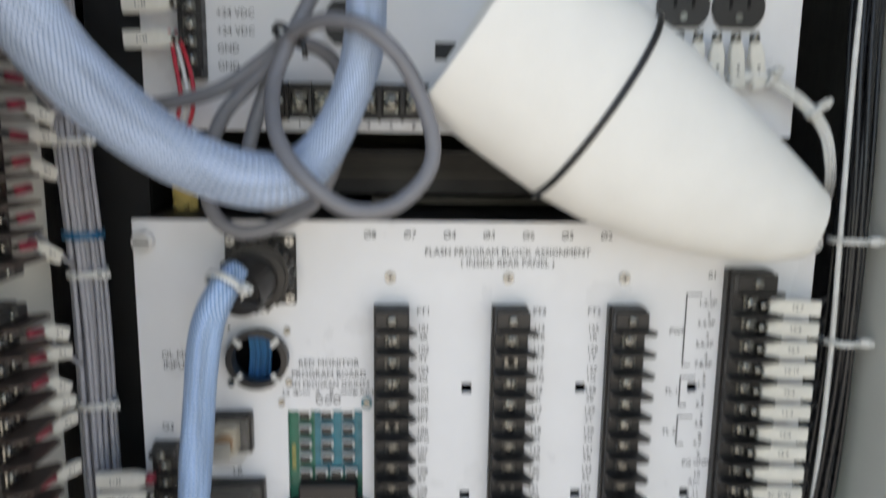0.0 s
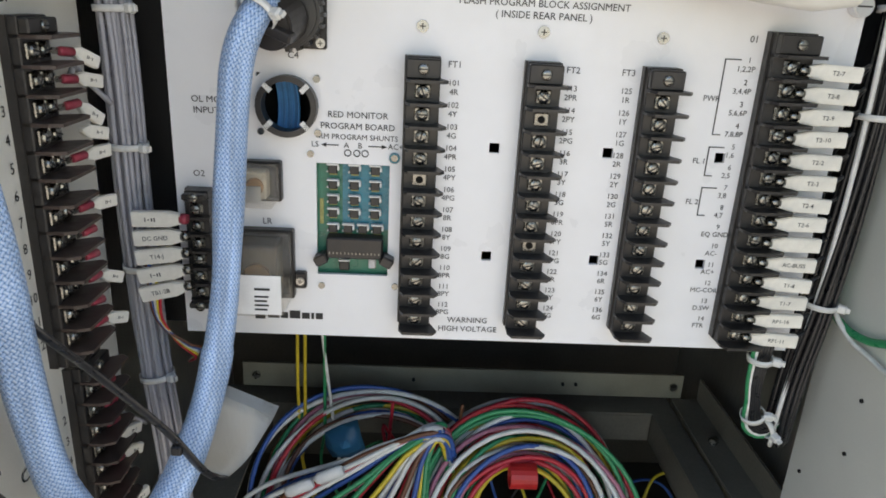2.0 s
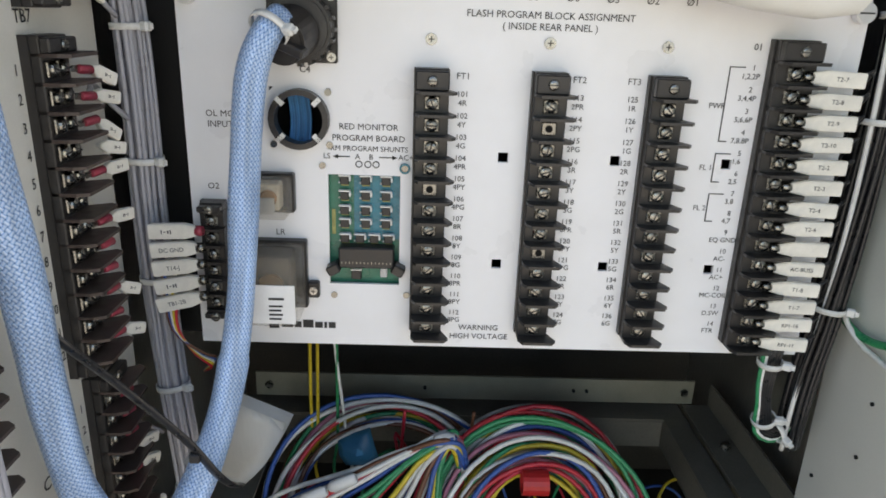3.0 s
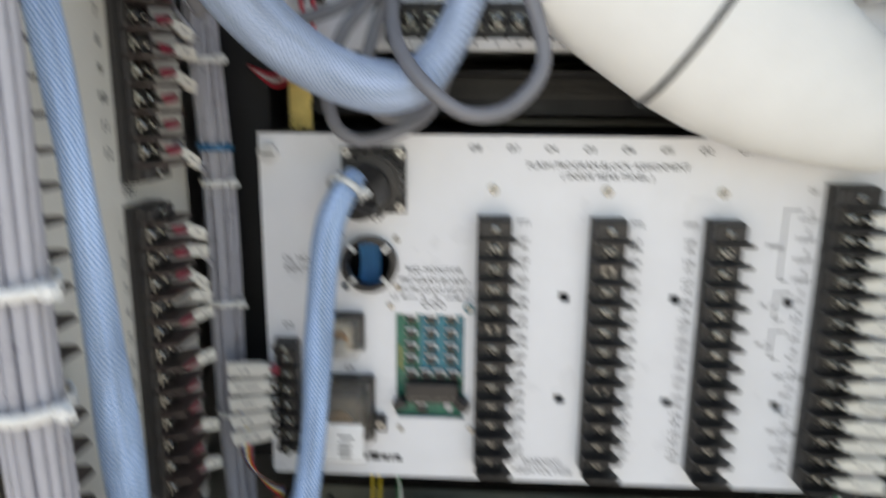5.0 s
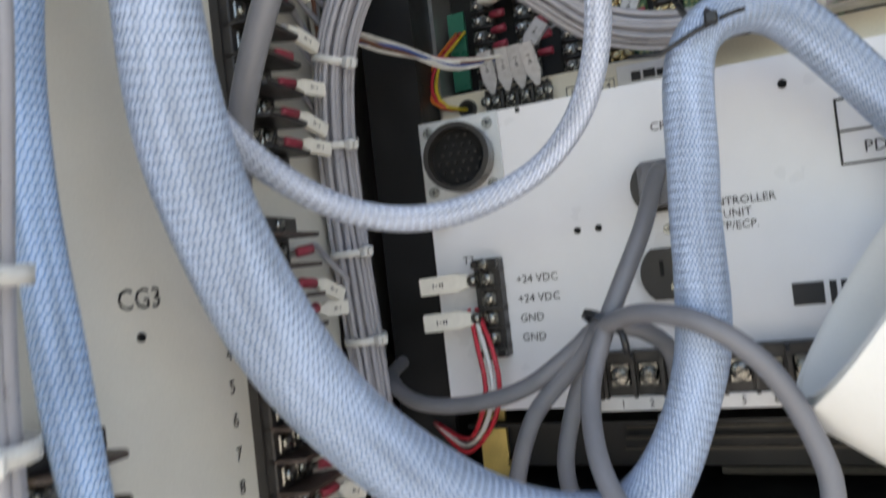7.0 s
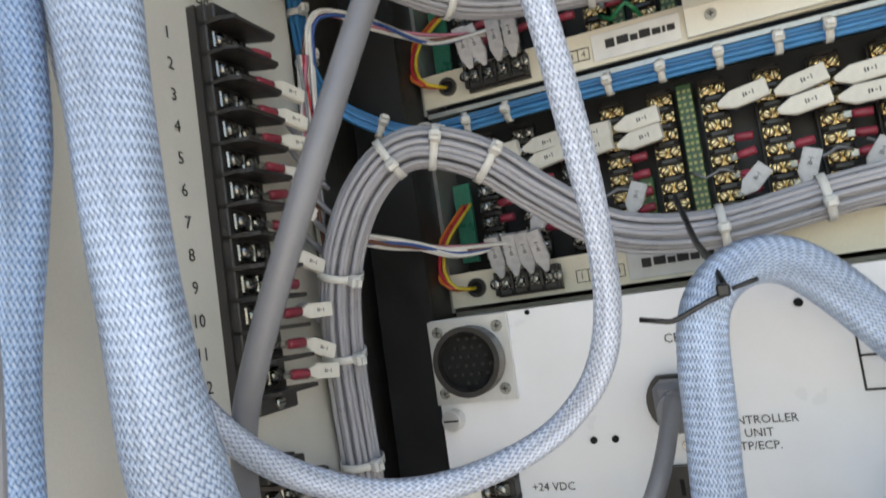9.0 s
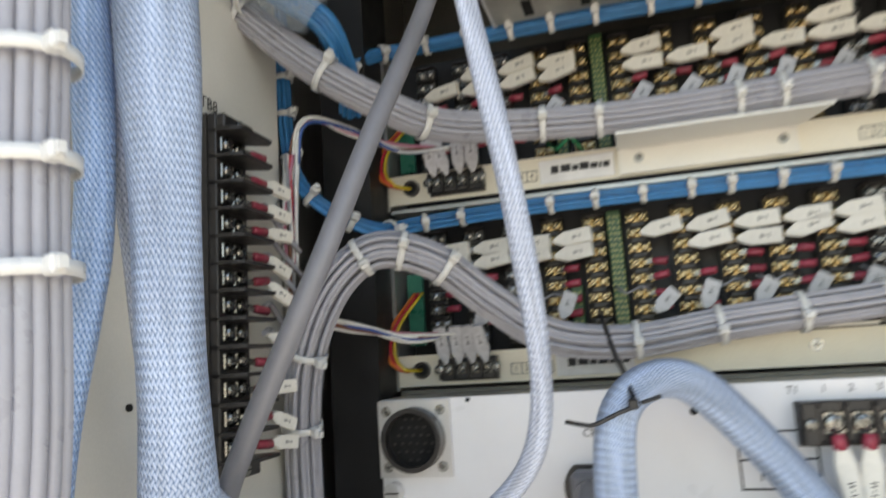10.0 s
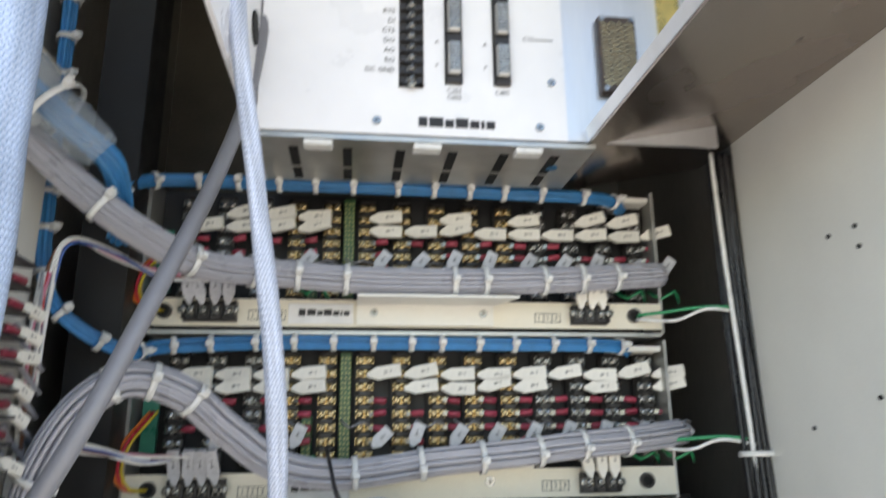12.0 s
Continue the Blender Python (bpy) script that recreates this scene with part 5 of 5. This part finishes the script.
# black tie on the big sleeve with its long tail
bt = thing("cable_tie", "black cable tie with a long bent tail", "cable tie")
part("strap", tube(spline([(-0.047, 0.482, 1.048), (-0.044, 0.472, 1.038), (-0.039, 0.452, 1.021), (-0.034, 0.424, 1.012), (-0.031, 0.398, 1.004), (-0.029, 0.391, 0.999)]), 0.0026, 6, flat=0.5), M_BTIE, bt)
part("lock", box(-0.0325, -0.0275, 0.3855, 0.3915, 0.9965, 1.0015, 0.0008), M_BTIE, bt)
part("tail", tube(spline([(-0.028, 0.390, 0.998), (-0.036, 0.389, 0.9955), (-0.045, 0.389, 0.9915), (-0.0505, 0.390, 0.9895), (-0.0545, 0.390, 0.9900), (-0.063, 0.392, 0.9915)]), 0.0011, 6, flat=0.6), M_BTIE, bt)
part("tip", tube(spline([(-0.027, 0.391, 0.999), (-0.0215, 0.392, 1.0005), (-0.0175, 0.394, 1.0015)]), 0.0010, 6), M_BTIE, bt)

# looms
near, npth, nfr = bundle("grey_loom", "loom of grey cables bound with large white ties", [(-0.194, 0.202, 1.45), (-0.196, 0.204, 1.25), (-0.196, 0.205, 1.10), (-0.194, 0.206, 1.00), (-0.2045, 0.206, 0.90), (-0.2035, 0.205, 0.81), (-0.205, 0.206, 0.70), (-0.209, 0.218, 0.55), (-0.213, 0.230, 0.40)], 0.0117, 13, M_GREY, wire_r=0.0025, ties=(), wander=0.12, around=True)
for z in (1.125, 1.092, 1.060, 0.922, 0.876, 0.836, 0.735, 0.690, 0.62):
    i = min(range(len(npth)), key=lambda j: abs(npth[j].z - z))
    tie(near, npth, nfr, i / (len(npth) - 1), 0.0135, 1, M_TIE, z not in (0.836,), 6, 0.0024)
back, bpth, bfr = bundle("grey_loom", "loom of grey cables arching into the lower card file", [(-0.206, 0.44, 0.33), (-0.214, 0.448, 0.42), (-0.223, 0.455, 0.50), (-0.226, 0.456, 0.60), (-0.226, 0.456, 0.72), (-0.231, 0.455, 0.85), (-0.232, 0.446, 0.95), (-0.226, 0.434, 1.006), (-0.214, 0.426, 1.045), (-0.196, 0.428, 1.077), (-0.171, 0.434, 1.093), (-0.140, 0.448, 1.084), (-0.113, 0.466, 1.060), (-0.080, 0.486, 1.036), (-0.032, 0.500, 1.029), (0.030, 0.498, 1.036), (0.100, 0.500, 1.042), (0.150, 0.505, 1.047), (0.200, 0.512, 1.051), (0.245, 0.530, 1.056)], 0.0108, 15, M_GREY, wire_r=0.0017, around=True, wander=0.5, ties=(0.06, 0.13, 0.20, 0.27, 0.34, 0.405, 0.45, 0.49, 0.545, 0.58, 0.635, 0.655, 0.675, 0.78, 0.82, 0.855, 0.89, 0.92, 0.95))
part("blue_tie", ring((0, 0, 0), 0.0125, 0.0115, 0.005, 24), M_TAPEB, back).matrix_basis = Matrix.Translation((-0.2275, 0.456, 0.763)) @ pose(0, 0, 0, 90, 0, 0)
bundle("grey_loom", "loom of grey cables sweeping into the upper card file", [(-0.300, 0.39, 1.31), (-0.272, 0.40, 1.278), (-0.240, 0.41, 1.245), (-0.207, 0.418, 1.214), (-0.176, 0.432, 1.192), (-0.140, 0.462, 1.177), (-0.095, 0.492, 1.178), (-0.023, 0.500, 1.175), (0.056, 0.500, 1.175), (0.130, 0.503, 1.178), (0.186, 0.505, 1.182), (0.232, 0.515, 1.187)], 0.0108, 15, M_GREY, wire_r=0.0017, around=True, ties=(0.14, 0.24, 0.36, 0.44, 0.50, 0.56, 0.71, 0.75, 0.83, 0.88, 0.93))


def blue_run(label, pts, r=0.006, n=14, tie_step=0.031, seed=4):
    path = spline(pts)
    length = sum((b - a).length for a, b in zip(path, path[1:]))
    k = max(1, int(length / tie_step))
    bundle("blue_loom", label, pts, r, n, M_BLUE, ties=[(i + 0.5) / k for i in range(k)], seed=seed, wire_r=0.0016, sides=6)


blue_run("flat loom of thin blue wires along the card file top", [(-0.222, 0.498, 1.235), (-0.205, 0.512, 1.254), (-0.180, 0.528, 1.2635), (-0.10, 0.530, 1.2640), (0.0, 0.530, 1.2635), (0.10, 0.530, 1.2620), (0.192, 0.532, 1.2600), (0.215, 0.550, 1.255)])
blue_run("flat loom of thin blue wires along the lower card file", [(-0.255, 0.468, 1.40), (-0.253, 0.468, 1.30), (-0.251, 0.468, 1.224), (-0.246, 0.468, 1.165), (-0.228, 0.472, 1.136), (-0.196, 0.495, 1.118), (-0.175, 0.530, 1.126), (-0.10, 0.537, 1.130), (0.0, 0.537, 1.130), (0.10, 0.537, 1.1295), (0.19, 0.538, 1.129), (0.212, 0.552, 1.126)], seed=6)
# clear sheath full of blue wires at the top of the left side
sheath, spth, sfr = bundle("sheathed_wires", "blue wires in a loose clear plastic sheath", [(-0.318, 0.382, 1.345), (-0.292, 0.386, 1.320), (-0.265, 0.390, 1.296), (-0.240, 0.395, 1.275), (-0.215, 0.401, 1.253), (-0.192, 0.412, 1.234), (-0.191, 0.436, 1.219), (-0.194, 0.455, 1.204), (-0.198, 0.464, 1.194)], 0.0100, 16, M_BLUE, wire_r=0.0022)
M_FILM = mat("clear_plastic_film", (0.45, 0.53, 0.61), 0.25, 0, 0.15, 60, alpha=0.36)
sp = [p for p in spth if p.x < -0.1935 and p.z > 1.2345]
film = [1.15 - 0.55 * max(0.0, (i / len(sp) - 0.45) / 0.55) + 0.05 * math.sin(i * 0.9) + 0.03 * math.sin(i * 2.1) for i in range(len(sp))]
part("sheath", tube(sp, 0.022, 18, radii=film, caps=False), M_FILM, sheath, "wrinkled frosted plastic sheath")
at = min(range(len(spth)), key=lambda q: abs(spth[q].z - 1.262))
tie(sheath, spth, sfr, at / (len(spth) - 1), 0.0215, 1, M_TIE, True)

# twisted thin leads into the card files at the left
rnd = random.Random(21)
for zb in (1.006, 1.143):
    lead_root = thing("thin_leads", "twisted thin coloured leads running to a flange strip", "wires", group="thin lead groups")
    for i, c in enumerate(("white", "white", "blue", "white", "pink", "brown", "white")):
        j = lambda s=0.003: rnd.uniform(-s, s)
        z0 = zb + 0.045
        part("lead", tube(spline([(-0.235 + j(), 0.446, z0 - 0.10 + j()), (-0.235 + j(), 0.448 + j(), z0 - 0.03), (-0.226 + j(), 0.45 + j(), z0 + j()), (-0.205 + j(), 0.475, z0 - 0.002 + j()), (-0.180 + j(), 0.505, z0 - 0.010 + j()), (-0.160 + i * 0.005, 0.520, zb + 0.036 + j())]), 0.0012, 6), WIRE[c], lead_root)
    for i, c in enumerate(("orange", "red", "yellow")):
        part("lead", tube(spline([(-0.19 + i * 0.003, 0.555, zb + 0.070), (-0.203 + i * 0.003, 0.535, zb + 0.045), (-0.205 + i * 0.003, 0.527, zb + 0.025), (-0.195 + i * 0.002, 0.524, zb + 0.013), (-0.181, 0.537, zb + 0.0115)]), 0.0013, 6), WIRE[c], lead_root)
side_leads = thing("thin_leads", "loom of thin pale leads beside the side strips", "wires")
for i, c in enumerate(("white", "grey", "red", "white", "brown", "white", "pink")):
    j = lambda s=0.004: rnd.uniform(-s, s)
    part("lead", tube(spline([(-0.236 + j(), 0.444 + j(), 1.165), (-0.238 + j(), 0.443 + j(), 1.12), (-0.236 + j(), 0.444 + j(), 1.07), (-0.237 + j(), 0.444 + j(), 1.03), (-0.238, 0.44, 0.98)]), 0.0013, 6), WIRE[c], side_leads)

# right side: black wires hanging beside the panels
dark, dpth, dfr = bundle("black_loom", "loom of thin black wires hanging by the side panel", [(0.284, 0.492, 1.29), (0.287, 0.495, 1.15), (0.286, 0.488, 1.00), (0.277, 0.474, 0.90), (0.273, 0.462, 0.80), (0.272, 0.457, 0.70), (0.270, 0.457, 0.62), (0.266, 0.458, 0.55), (0.262, 0.460, 0.50), (0.261, 0.462, 0.46), (0.266, 0.47, 0.43)], 0.0115, 22, WIRE["black"], wire_r=0.0019, ties=(0.30, 0.62, 0.70, 0.86), wander=0.8, mats=[WIRE["black"]] * 21 + [WIRE["white"]])
drop = thing("strip_leads", "black, white and green leads looping below the barrier strip", "wires")
for i, c in enumerate(("green", "white", "black", "black", "black", "black", "black")):
    o = i * 0.0022 - 0.006
    part("lead", tube(spline([(0.222 + o, 0.440, 0.530), (0.222 + o * 0.8, 0.442, 0.500), (0.226 + o * 0.7, 0.446, 0.480), (0.234 + o, 0.452, 0.452 + 0.3 * o), (0.250 + o * 0.5, 0.456, 0.446 + o), (0.264, 0.460, 0.462 + o)]), 0.0016, 6), WIRE[c], drop)
path = spline([(0.222, 0.440, 0.530), (0.226, 0.446, 0.480), (0.242, 0.454, 0.449), (0.264, 0.460, 0.462)])
for s in (0.12, 0.60, 0.88):
    tie(drop, path, frames(path), s, 0.0078, 1, M_TIE, True)
earth = thing("earth_leads", "green and white earth leads crossing the side panel", "wires")
part("lead", tube(spline([(0.274, 0.470, 0.66), (0.281, 0.480, 0.60), (0.287, 0.477, 0.552), (0.288, 0.457, 0.539), (0.289, 0.430, 0.540), (0.290, 0.405, 0.549), (0.290, 0.350, 0.572)]), 0.0030, 8), WIRE["green"], earth)
part("lead", tube(spline([(0.277, 0.470, 0.58), (0.283, 0.462, 0.548), (0.287, 0.443, 0.534), (0.290, 0.425, 0.530), (0.290, 0.400, 0.529), (0.290, 0.350, 0.535)]), 0.0021, 8), WIRE["white"], earth)
for z in (1.155, 1.050):
    part("lead", tube(spline([(0.215, 0.530, z - 0.001), (0.235, 0.515, z), (0.262, 0.500, z + 0.002), (0.286, 0.490, z)]), 0.0015, 6), WIRE["green"], earth)
    part("lead", tube(spline([(0.215, 0.533, z - 0.004), (0.24, 0.51, z - 0.008), (0.262, 0.498, z), (0.287, 0.489, z - 0.004)]), 0.0014, 6), WIRE["white"], earth)
up, upth, ufr = bundle("wire_pair", "white and black wires tied up the cabinet wall", [(0.291, 0.497, 0.95), (0.291, 0.500, 1.05), (0.290, 0.502, 1.17), (0.287, 0.505, 1.30), (0.285, 0.51, 1.42)], 0.0030, 4, None, mats=[WIRE["black"], WIRE["white"], WIRE["black"], WIRE["black"]], wire_r=0.0011, ties=(0.21, 0.46))

# ---- rolled drawings with a black band ----
roll = thing("paper_roll", "thick roll of white paper drawings held by a black band", "paper roll")
axis = [Vector(p) for p in ((0.014, 0.397, 0.8895), (0.050, 0.400, 0.865), (0.080, 0.402, 0.8445), (0.105, 0.403, 0.829), (0.132, 0.403, 0.813), (0.165, 0.402, 0.797), (0.194, 0.400, 0.784), (0.2115, 0.400, 0.7790))]
wide = [0.057, 0.058, 0.058, 0.056, 0.050, 0.040, 0.029, 0.0195]
fr = frames(axis, up=(0.6, 0, 0.8))


def roll_mesh(grow):
    bm = bmesh.new()
    rows = []
    for c, w, (t, a, b) in zip(axis, wide, fr):
        rows.append([bm.verts.new(c + a * ((w * grow) * math.cos(q)) + b * (0.62 * w * grow * math.sin(q))) for q in (2 * math.pi * k / 40 for k in range(40))])
    for i in range(len(rows) - 1):
        for k in range(40):
            f = bm.faces.new((rows[i][k], rows[i][(k + 1) % 40], rows[i + 1][(k + 1) % 40], rows[i + 1][k]))
            f.smooth = True
    return bm


for g in (1.0, 0.93, 0.86):
    part("sheet", roll_mesh(g), M_PAPER, roll)
c, (t, a, b), w = axis[2], fr[2], 0.0588
bandp = [c + a * (w * math.cos(q)) + b * (0.62 * w * math.sin(q)) for q in (2 * math.pi * k / 48 for k in range(49))]
part("band", tube(bandp, 0.0019, 6, caps=False), M_BTIE, roll, "black rubber band")

# ---- below the output file: rails, floor and coiled field wires ----
base = thing("base_frame", "grey galvanised angle frame at the foot of the rack", "frame")
part("cross_rail", box(-0.221, 0.279, 0.685, 0.688, 0.334, 0.363), M_GREYPAINT, base)
for nm, b in (("back_ledge", (-0.262, 0.2675, 0.664, 0.699, 0.3225, 0.3255)), ("left_ledge", (-0.262, -0.186, 0.30, 0.6635, 0.3225, 0.3255)), ("right_ledge", (0.241, 0.2675, 0.30, 0.6635, 0.3225, 0.3255)), ("back_flange", (-0.185, 0.240, 0.664, 0.6665, 0.290, 0.3220)), ("right_flange", (0.241, 0.2435, 0.30, 0.6635, 0.290, 0.3220))):
    part(nm, box(*b), M_PAN, base)
bm = box(0.268, 0.300, 0.30, 0.684, 0.3300, 0.3330)
box(0.2975, 0.300, 0.30, 0.684, 0.3331, 0.36, 0, bm)
part("side_rail", bm, M_PAN, base)
part("far_rail", box(-0.25, 0.30, 0.70, 0.705, 0.40, 0.52), M_DARK, base)
for x in (-0.206, -0.03, 0.14, 0.155, 0.268):
    part("bolt", disc((x, 0.6835, 0.3485), 0.0045 if abs(x) > 0.2 else 0.0018, 0.003, seg=14), M_CHROME if abs(x) > 0.2 else M_HOLE, base)
part("bolt", disc((0.284, 0.60, 0.336), 0.005, 0.006, "z", 6), M_CHROME, base)

COLORS = ["white", "red", "green", "yellow", "blue", "white", "green", "red", "white", "yellow", "green", "white", "brown", "blue", "pink"]


def coil(label, centre, tilt, turn, r0, r1, n, a0, a1, seed, spread=0.03):
    root = thing("wire_coil", label, "wire coil", group="wire coils")
    rnd = random.Random(seed)
    m = Matrix.Translation(centre) @ pose(0, 0, 0, tilt, 0, turn)
    for i in range(n):
        r = r0 + (r1 - r0) * (i + rnd.random()) / n
        h = rnd.uniform(-spread, spread)
        ph, e = rnd.random() * 6, rnd.uniform(0.92, 1.1)
        pts = []
        for k in range(15):
            a = radians(a0 + (a1 - a0) * k / 14)
            rr = r * (1 + 0.03 * math.sin(3 * a + ph))
            pts.append(m @ Vector((rr * e * math.cos(a), rr * math.sin(a), h + 0.006 * math.sin(2 * a + ph))))
        part("wire", tube(spline(pts, 0.012), 0.0026, 7), WIRE[COLORS[(i * 7 + seed) % len(COLORS)]], root)
    return root, m


c1, m1 = coil("big coil of coloured field wires on the cabinet floor", (0.084, 0.560, 0.262), 62, 0, 0.052, 0.120, 38, -60, 240, 3)
part("red_tape", ring((0, 0, 0), 0.0125, 0.0110, 0.026, 18), M_TAPER, c1).matrix_basis = Matrix.Translation((0.080, 0.558, 0.318)) @ pose(0, 0, 0, 0, 0, 90)

# fan of field wires gathered by white tape
fan = thing("wire_bundle", "fan of coloured field wires gathered with white tape", "wire bundle")
rnd = random.Random(12)
TIE = Vector((-0.0120, 0.5600, 0.3620))
for i in range(26):
    s = i / 25
    j = lambda q: rnd.uniform(-q, q)
    end = Vector((-0.182 + 0.170 * s + j(0.012), 0.550 - 0.03 * s + j(0.02), 0.290 - 0.050 * s + j(0.006)))
    mid = TIE.lerp(end, 0.5) + Vector((0, j(0.006), 0.012 * (1 - s) + j(0.007)))
    part("wire", tube(spline([TIE + Vector((0.022 + j(0.004), 0.012 + j(0.006), -0.03 - 0.02 * s)), TIE + Vector((0.010 + j(0.004), j(0.007), j(0.007))), TIE.lerp(mid, 0.45) + Vector((0, 0, 0.004)), mid, end, end + Vector((-0.05 + 0.05 * s, -0.01, -0.07))]), 0.0026, 7), WIRE[COLORS[(i * 4) % len(COLORS)]], fan)
part("white_tape", tube([TIE + Vector((q, 0, 0.15 * q)) for q in (-0.008, -0.002, 0.006, 0.012)], 0.0098, 12, flat=0.8, radii=[0.8, 1.0, 0.95, 0.7]), M_TAPEW, fan)
for x, y, z in ((-0.106, 0.538, 0.329), (-0.134, 0.536, 0.315)):
    part("white_tape", tube([Vector((q, 0, 0)) for q in (-0.014, -0.010, 0.010, 0.014)], 0.0065, 10, flat=0.7, radii=[0.6, 1, 1, 0.7]), M_TAPEW, fan).matrix_basis = Matrix.Translation((x, y, z)) @ pose(0, 0, 0, 0, -24, 4)
c2, m2 = coil("loose coil of coloured field wires with blue tape", (-0.070, 0.585, 0.262), 58, 8, 0.085, 0.118, 18, 40, 190, 5, 0.016)
# torn blue tape flag
bm = bmesh.new()
edge = [(-0.020, -0.010), (-0.014, -0.024), (0.003, -0.020), (0.018, -0.010), (0.014, 0.004), (0.010, 0.024), (-0.006, 0.013), (-0.021, 0.006)]
rings = [[bm.verts.new((x * s, -0.004 * s * math.sin(3 * x / 0.02) - 0.012 * (1 - s), y * s)) for x, y in edge] for s in (1.0, 0.62, 0.25)]
for a, b in zip(rings, rings[1:]):
    for k in range(8):
        bm.faces.new((a[k], a[(k + 1) % 8], b[(k + 1) % 8], b[k])).smooth = True
bm.faces.new(rings[-1])
bmesh.ops.solidify(bm, geom=bm.faces[:], thickness=0.0012)
part("blue_tape", bm, M_TAPEB, c2).matrix_basis = Matrix.Translation((-0.0910, 0.552, 0.3600))
rnd = random.Random(31)
loose = thing("loose_wires", "loose coloured wires hanging behind the coils", "wires")
for i, (c, x) in enumerate((("yellow", -0.140), ("yellow", -0.134), ("white", -0.117), ("green", -0.120), ("red", -0.05), ("brown", 0.02))):
    j = lambda s=0.02: rnd.uniform(-s, s)
    z1 = 0.50 if i < 4 else 0.37
    part("wire", tube(spline([(x, 0.60, z1), (x + j(0.006), 0.61, z1 - 0.06), (x + j(0.01), 0.62, 0.33), (x + j(), 0.63, 0.26), (x + j(0.05), 0.62, 0.19)]), 0.0018, 6), WIRE[c], loose)
for i in range(12):
    c = ("red", "black", "green", "brown", "blue", "yellow")[i % 6]
    x0 = -0.18 + i * 0.036
    part("wire", tube(spline([(x0, 0.62 + 0.02 * math.sin(i), 0.20), (x0 + 0.03, 0.64, 0.26 + rnd.uniform(-0.02, 0.03)), (x0 + 0.08, 0.65, 0.25 + rnd.uniform(-0.03, 0.03)), (x0 + 0.12, 0.63, 0.18)]), 0.0018, 6), WIRE[c], loose)
# folded ribbon cable behind the lower cable and thin leads of the small strip
M_RIBBON = mat("grey_ribbon_cable", (0.62, 0.62, 0.60), 0.4, 0, 0.06, 40, 0.1, 700, stretch=(1, 1, 0.1))
ribbon = thing("ribbon_cable", "flat grey ribbon cable folded in layers behind the braided cable", "cable")
for k in range(6):
    bm = bmesh.new()
    g = []
    for v in (i / 10 for i in range(11)):
        row = []
        for u in (i / 4 for i in range(5)):
            curl = 0.014 * math.sin(math.pi * min(1.0, 0.25 + 0.75 * v))
            row.append(bm.verts.new((-0.166 + 0.038 * u - 0.030 * v + 0.0006 * k + 0.4 * curl, 0.392 - curl + 0.0022 * k + 0.008 * u, 0.513 - 0.023 * u - 0.058 * v + 0.0016 * k * v)))
        g.append(row)
    for a, b in zip(g, g[1:]):
        for q in range(4):
            bm.faces.new((a[q], a[q + 1], b[q + 1], b[q])).smooth = True
    bmesh.ops.solidify(bm, geom=bm.faces[:], thickness=0.0010)
    part("layer", bm, M_RIBBON, ribbon)
small = thing("thin_leads", "thin coloured leads below the small barrier strip", "wires")
for i, c in enumerate(("red", "yellow", "white", "blue", "brown")):
    part("lead", tube(spline([(-0.205 - 0.002 * i, 0.432, 0.560 + 0.006 * i), (-0.207 - 0.001 * i, 0.436, 0.535), (-0.198 + 0.002 * i, 0.442, 0.512), (-0.190 + 0.001 * i, 0.448, 0.500 + 0.002 * i), (-0.200, 0.462, 0.488)]), 0.0011, 6), WIRE[c], small)
